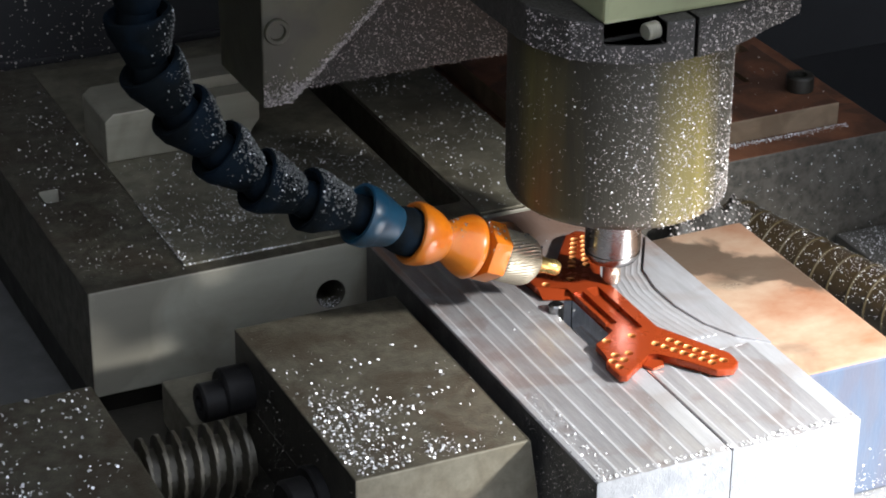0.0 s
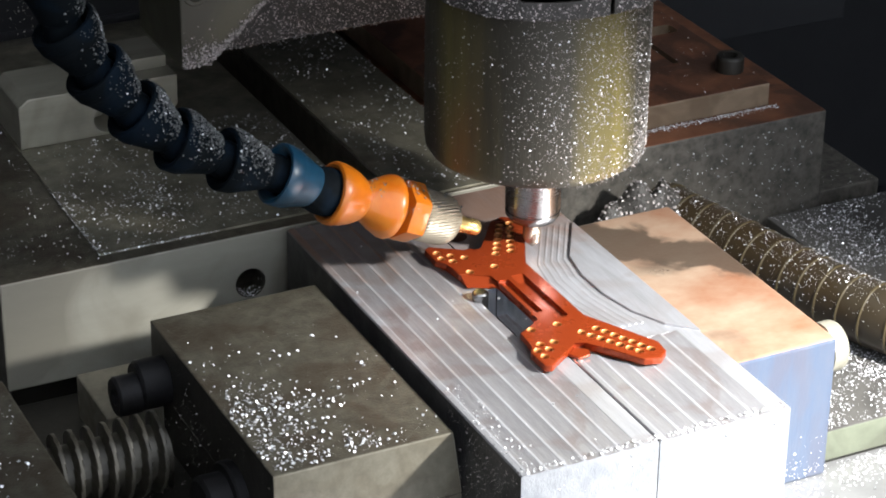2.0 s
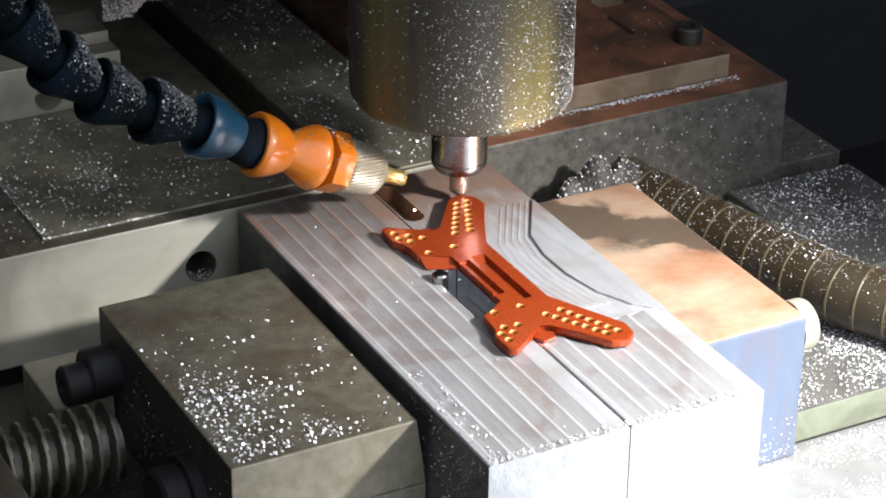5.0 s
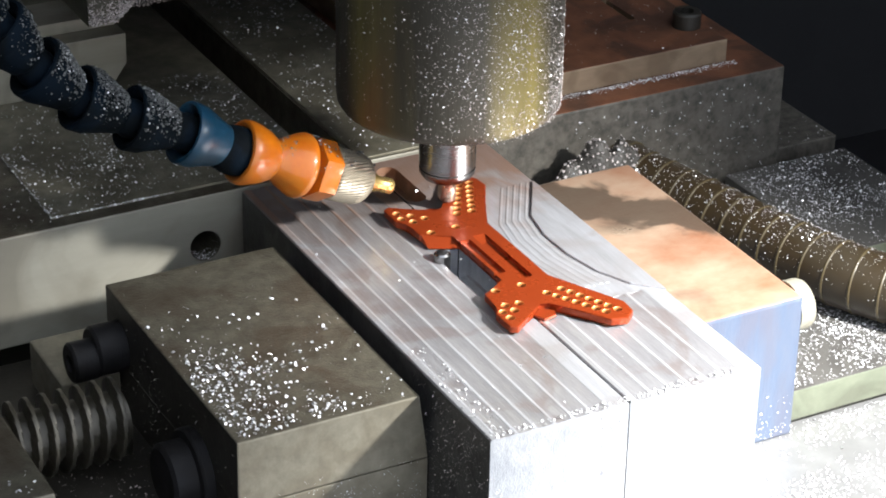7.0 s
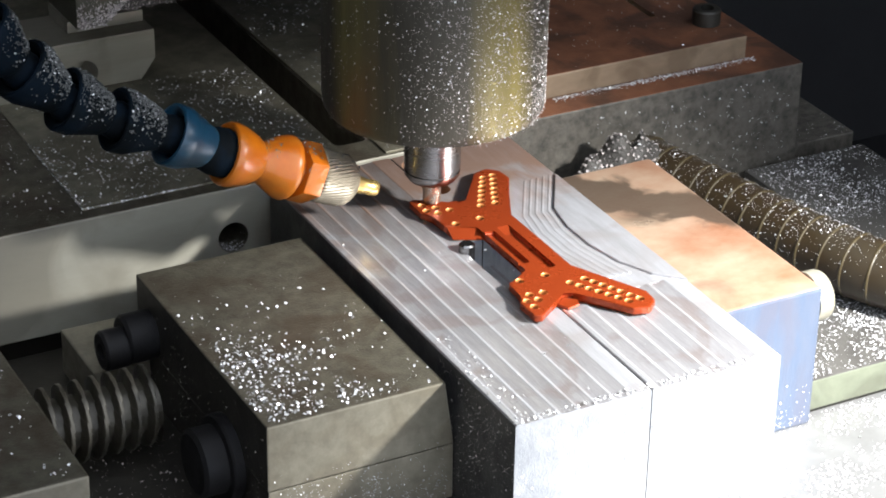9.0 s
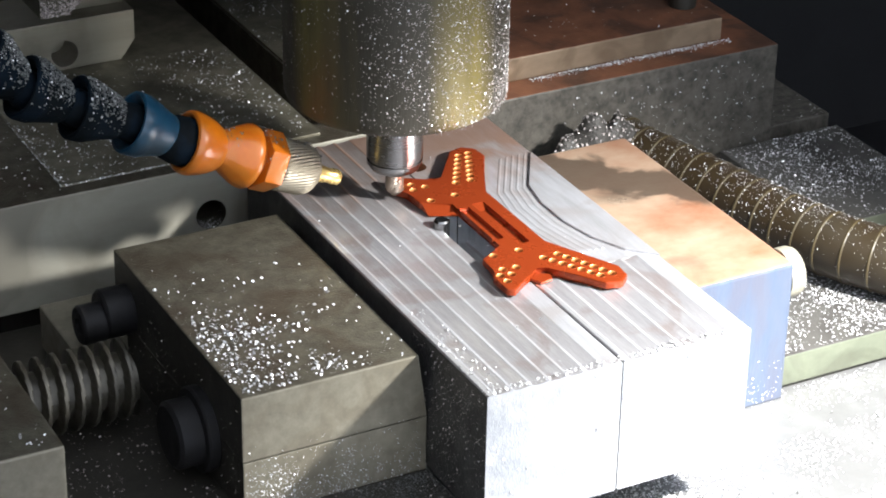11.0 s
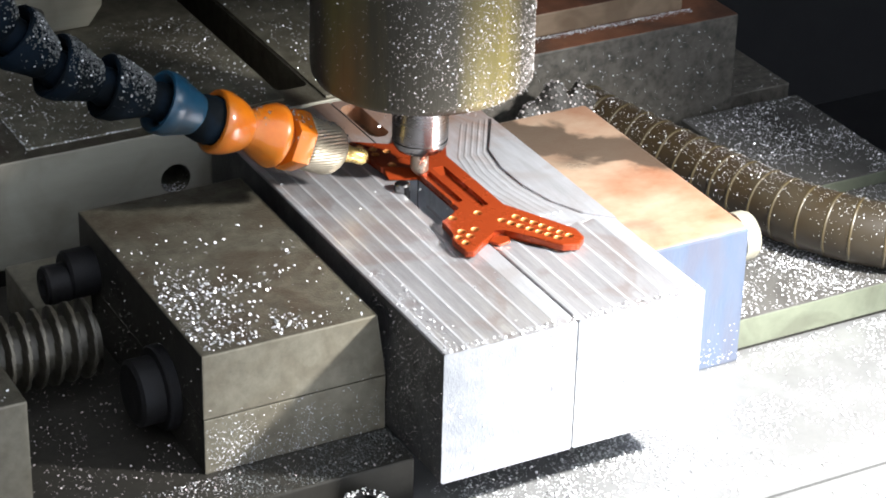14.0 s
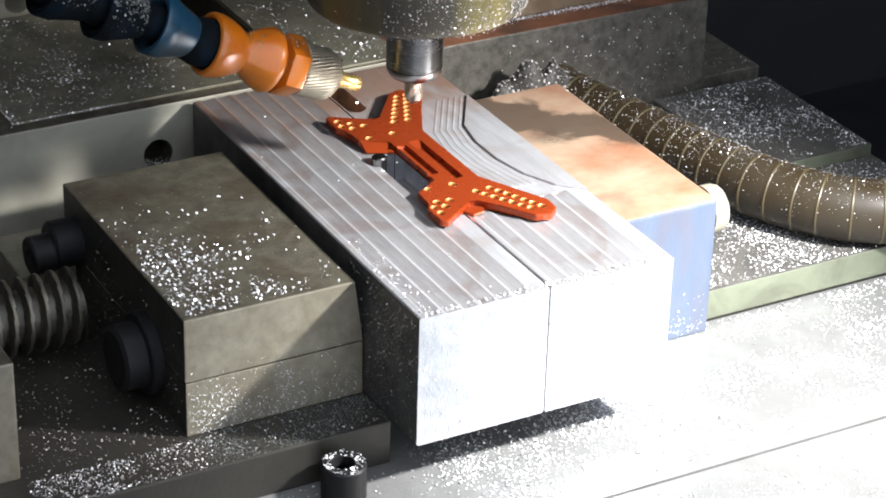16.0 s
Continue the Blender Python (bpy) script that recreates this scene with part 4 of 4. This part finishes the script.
    for _ in range(1900):
        k = rng.randrange(len(rim) - 1)
        u, z = rng.random(), rng.uniform(107.8, 122)
        p = rim[k].lerp(rim[k + 1], u)
        if not (3.4 < p.x < 6) and not (-27.5 < p.x < -6 and z > 114):
            edge = (rim[k + 1] - rim[k]).normalized()
            spots.append(((p.x, p.y, z), (edge.y, -edge.x, 0.2)))
    for _ in range(9000):
        spots.append(((rng.uniform(-92, 60), 115.6, 48 + 70 * rng.random() ** 1.3), (0, -1, 0.4)))
    for _ in range(1700):
        u = rng.random()
        x = -99 + 16 * rng.random() if u < 0.4 else -87 + 39 * rng.random()
        zlow = 49.5 if x < -87 else 50 + (x + 87) * 0.923
        spots.append(((x, 101.6, zlow + abs(rng.gauss(0, 5 if x < -85 else 2))), (0, -1, 0.3)))
    chip_object("chip_crust", spots, 73, head, 0.3, 1.0, "crust of chips on the head castings", mat=CRUST)
    return head


# ---- the jointed coolant hose: drawn about the tip of the cutter ----
def coolant_hose():
    hose = thing("coolant_hose")
    tagged(hose, "jointed blue plastic coolant hose, orange fittings and brass nozzle", "coolant hose")
    tip = Vector((-23.1, 0, 11.7))
    back = Vector((-0.911, 0, 0.412))
    at = lambda d: tip + back * d

    def link(name, profile, mat, label="", steps=40, axis=None, centre=None):
        bm = lathe([(r * 0.87, z) for r, z in profile], steps)
        c = centre or tip
        turned(bm, along(c, c + (axis or -back) * 10))
        return part(name, bm, mat, hose, label, True)
    link("nozzle", [(1.7, -0.6), (1.9, 0), (2.9, 0), (3.4, -0.8), (3.5, -3), (3.2, -5), (3.8, -8), (5.2, -12), (5.6, -14), (1.7, -14)], BRASS, "brass nozzle tip")
    # the knurled collar
    kn = bmesh.new()
    prof = [(4.4, -10.4), (6.6, -11.0), (8.6, -12.4), (10.0, -14.4), (10.7, -16.6), (10.9, -26.8), (10.4, -27.6), (5, -27.8)]
    steps = 220
    rings = []
    fine = []
    for (r0, z0), (r1, z1) in zip(prof, prof[1:]):
        m = max(2, int(abs(z1 - z0) / 0.45))
        fine += [(r0 + (r1 - r0) * i / m, z0 + (z1 - z0) * i / m) for i in range(m)]
    for r, z in fine:
        ring = []
        for i in range(steps):
            a = 2 * math.pi * i / steps
            k = 0.26 * math.cos(44 * a + z * 1.6) if z < -13.2 else 0
            ring.append(kn.verts.new(((0.88 * r + k) * math.cos(a), (0.88 * r + k) * math.sin(a), z)))
        rings.append(ring)
    for lo, hi in zip(rings, rings[1:]):
        for i in range(steps):
            j = (i + 1) % steps
            kn.faces.new((lo[i], lo[j], hi[j], hi[i]))
    turned(kn, along(tip, tip - back * 10))
    part("knurled_collar", kn, KNURL, hose, "knurled nickel collar", True)
    hexn = prism([(11.7 * math.cos(a), 11.7 * math.sin(a)) for a in (math.pi / 3 * i + 0.4 for i in range(6))], -35.4, -27.9, 1.1)
    turned(hexn, along(tip, tip - back * 10))
    part("hex_nut", hexn, ORANGE_PLASTIC, hose, "orange plastic hexagon nut", True)
    link("adapter", [(6, -35), (8.2, -35.3), (8.2, -38.0), (11.8, -38.2), (13.2, -38.8), (13.7, -40.0), (13.5, -41.4), (12.8, -43), (11.2, -46), (9.4, -49), (8.0, -51.4), (7.6, -53), (5, -54)],
         ORANGE_PLASTIC, "flared orange plastic adapter")
    link("socket_ring", [(6, -50.5), (7.8, -51.4), (9.4, -53), (11.2, -56), (12.6, -59.5), (13.3, -62.4), (13.4, -64.2), (12.9, -65.4), (11.9, -65.8), (10.6, -65.4), (9.8, -63)],
         ORANGE_PLASTIC, "flared orange plastic socket ring")
    link("ball", [(5.0, -60), (9.6, -63), (10.2, -66.5), (9.9, -70), (8.6, -74), (7.4, -77)], GRIMY_BLUE, "dark ball joint")
    # the blue links follow a bend that rises behind: centres of their wide rims
    knots = [at(65)] + [Vector((x, 0, z)) for x, z in ((-103, 50.3), (-122.6, 59.8), (-140.5, 71), (-154.5, 85), (-167, 101.5), (-176.5, 119), (-179.5, 138), (-178.5, 157), (-176, 176), (-172, 195), (-167, 214), (-161, 233))]
    prof = [(5.4, 4.5), (7.4, 3.6), (8.0, 1.0), (7.4, -1.6), (7.4, -3.4), (8.3, -4.2), (9.2, -7), (11.0, -11.6), (12.5, -15.2), (12.75, -15.6), (13.1, -20.2), (12.8, -21), (11.6, -21.2), (10.2, -20.4), (8.6, -18)]
    pts = []
    for a, b in zip(knots, knots[1:]):
        ax = (b - a).normalized()
        c = b - ax * 21
        pts.append((c, ax))
        link("hose_link", prof, BLUE_PLASTIC if len(pts) == 1 else GRIMY_BLUE, "clean blue plastic link" if len(pts) == 1 else "", centre=c, axis=-ax)
    p = knots[-1]
    hub = Vector((p.x, p.y, p.z))
    mount = box(hub.x - 9, -28.5, -9, 9, hub.z - 2, hub.z + 14, 1.5)
    part("mounting_arm", mount, BLACK, hose, "black arm that holds the hose to the head")
    rng = random.Random(81)
    spots = []
    for k, (c, ax) in enumerate(pts[1:7]):
        up = Vector((0, 0, 1))
        sidev = ax.cross(up).normalized()
        nrm = sidev.cross(ax).normalized()
        for _ in range(1300 if k < 3 else 450):
            a, u = rng.gauss(-0.15, 0.6), rng.uniform(4.6, 20.5)
            r = 7.4 + 3.6 * (u - 4.4) / 11 if u < 15.5 else 11.3
            nn = (nrm * math.cos(a) * (1 if nrm.z > 0 else -1) + sidev * math.sin(a)).normalized()
            spots.append((c + ax * u + nn * r, nn))
    for _ in range(380):
        u, a = rng.uniform(14, 62), rng.gauss(0, 0.6)
        nrm = Vector((0.412, 0, 0.911))
        nn = nrm * math.cos(a) + Vector((0, 1, 0)) * math.sin(a)
        r = 10.9 if u < 25.8 else 12.2 if u < 34 else 13.0 if u < 40 else 13.0 - (u - 40) * 0.42 if u < 52 else 8.4 + (u - 52) * 0.42
        spots.append((at(u) + nn * r * 0.88, nn))
    dull = [p for k, p in enumerate(spots) if k % 16 and k < 6200]
    chip_object("chip_dust", dull, 82, hose, 0.35, 1.0, "grey chip dust caked on the hose links", mat=FILM)
    chip_object("chip_scatter", [p for k, p in enumerate(spots) if not k % 16 or k >= 6200], 83, hose, 0.25, 1.0, "fine chips settled on the hose links")
    return hose


enclosure()
machine_table()
front_vise()
soft_jaws()
drilled_plate()
rear_vise()
riser()
conduit()
swarf_heap()
head = milling_head()
hose = coolant_hose()

# tool path: seconds, millimetres along x, y and z
STEPS = [
    (0.0, 6.2, -28.4, 0), (0.5, 7.1, -22.8, 0), (1.0, 9.7, -17.8, 0), (1.5, 12.6, -12.6, 0), (2.0, 14.9, -8.2, 0), (2.5, 17.6, -3.0, 0),
    (3.0, 20.8, 2.4, 0), (3.5, 23.4, 6.8, 0), (4.0, 23.0, 12.1, 0), (4.5, 20.0, 16.0, 0), (5.0, 15.0, 17.5, 0), (5.5, 10.5, 14.5, 0),
    (6.0, 6.6, 9.6, 0), (6.5, 3.2, 4.6, 0), (7.0, 0, 0, 0), (7.5, -3.6, -4.0, 0), (8.0, -7.8, -5.0, 0), (8.5, -12.6, -3.4, 0),
    (9.0, -17.0, -0.8, 0), (9.5, -21.6, 1.4, 0), (10.0, -25.0, 1.0, 0), (10.5, -25.8, -2.9, 0), (11.0, -25.9, -7.7, 0), (11.5, -22.8, -12.5, 0),
    (12.0, -23.1, -17.9, 0), (12.5, -22.6, -23.1, 0), (13.0, -17.0, -24.1, 0), (13.5, -11.1, -24.9, 0), (14.0, -10.5, -29.7, 0),
    (14.5, -10.3, -34.9, 0), (15.0, -10.0, -40.0, 0), (15.5, -10.7, -44.9, 0), (15.8, -12.5, -47.5, 0), (16.0, -13.0, -47.5, 27),
]


def motions():
    rows = [(t, pose((62 + x) * MM, (146.4 + y) * MM, (2.5 + z) * MM)) for t, x, y, z in STEPS]
    walk(head, rows)
    walk(hose, rows)


motions()
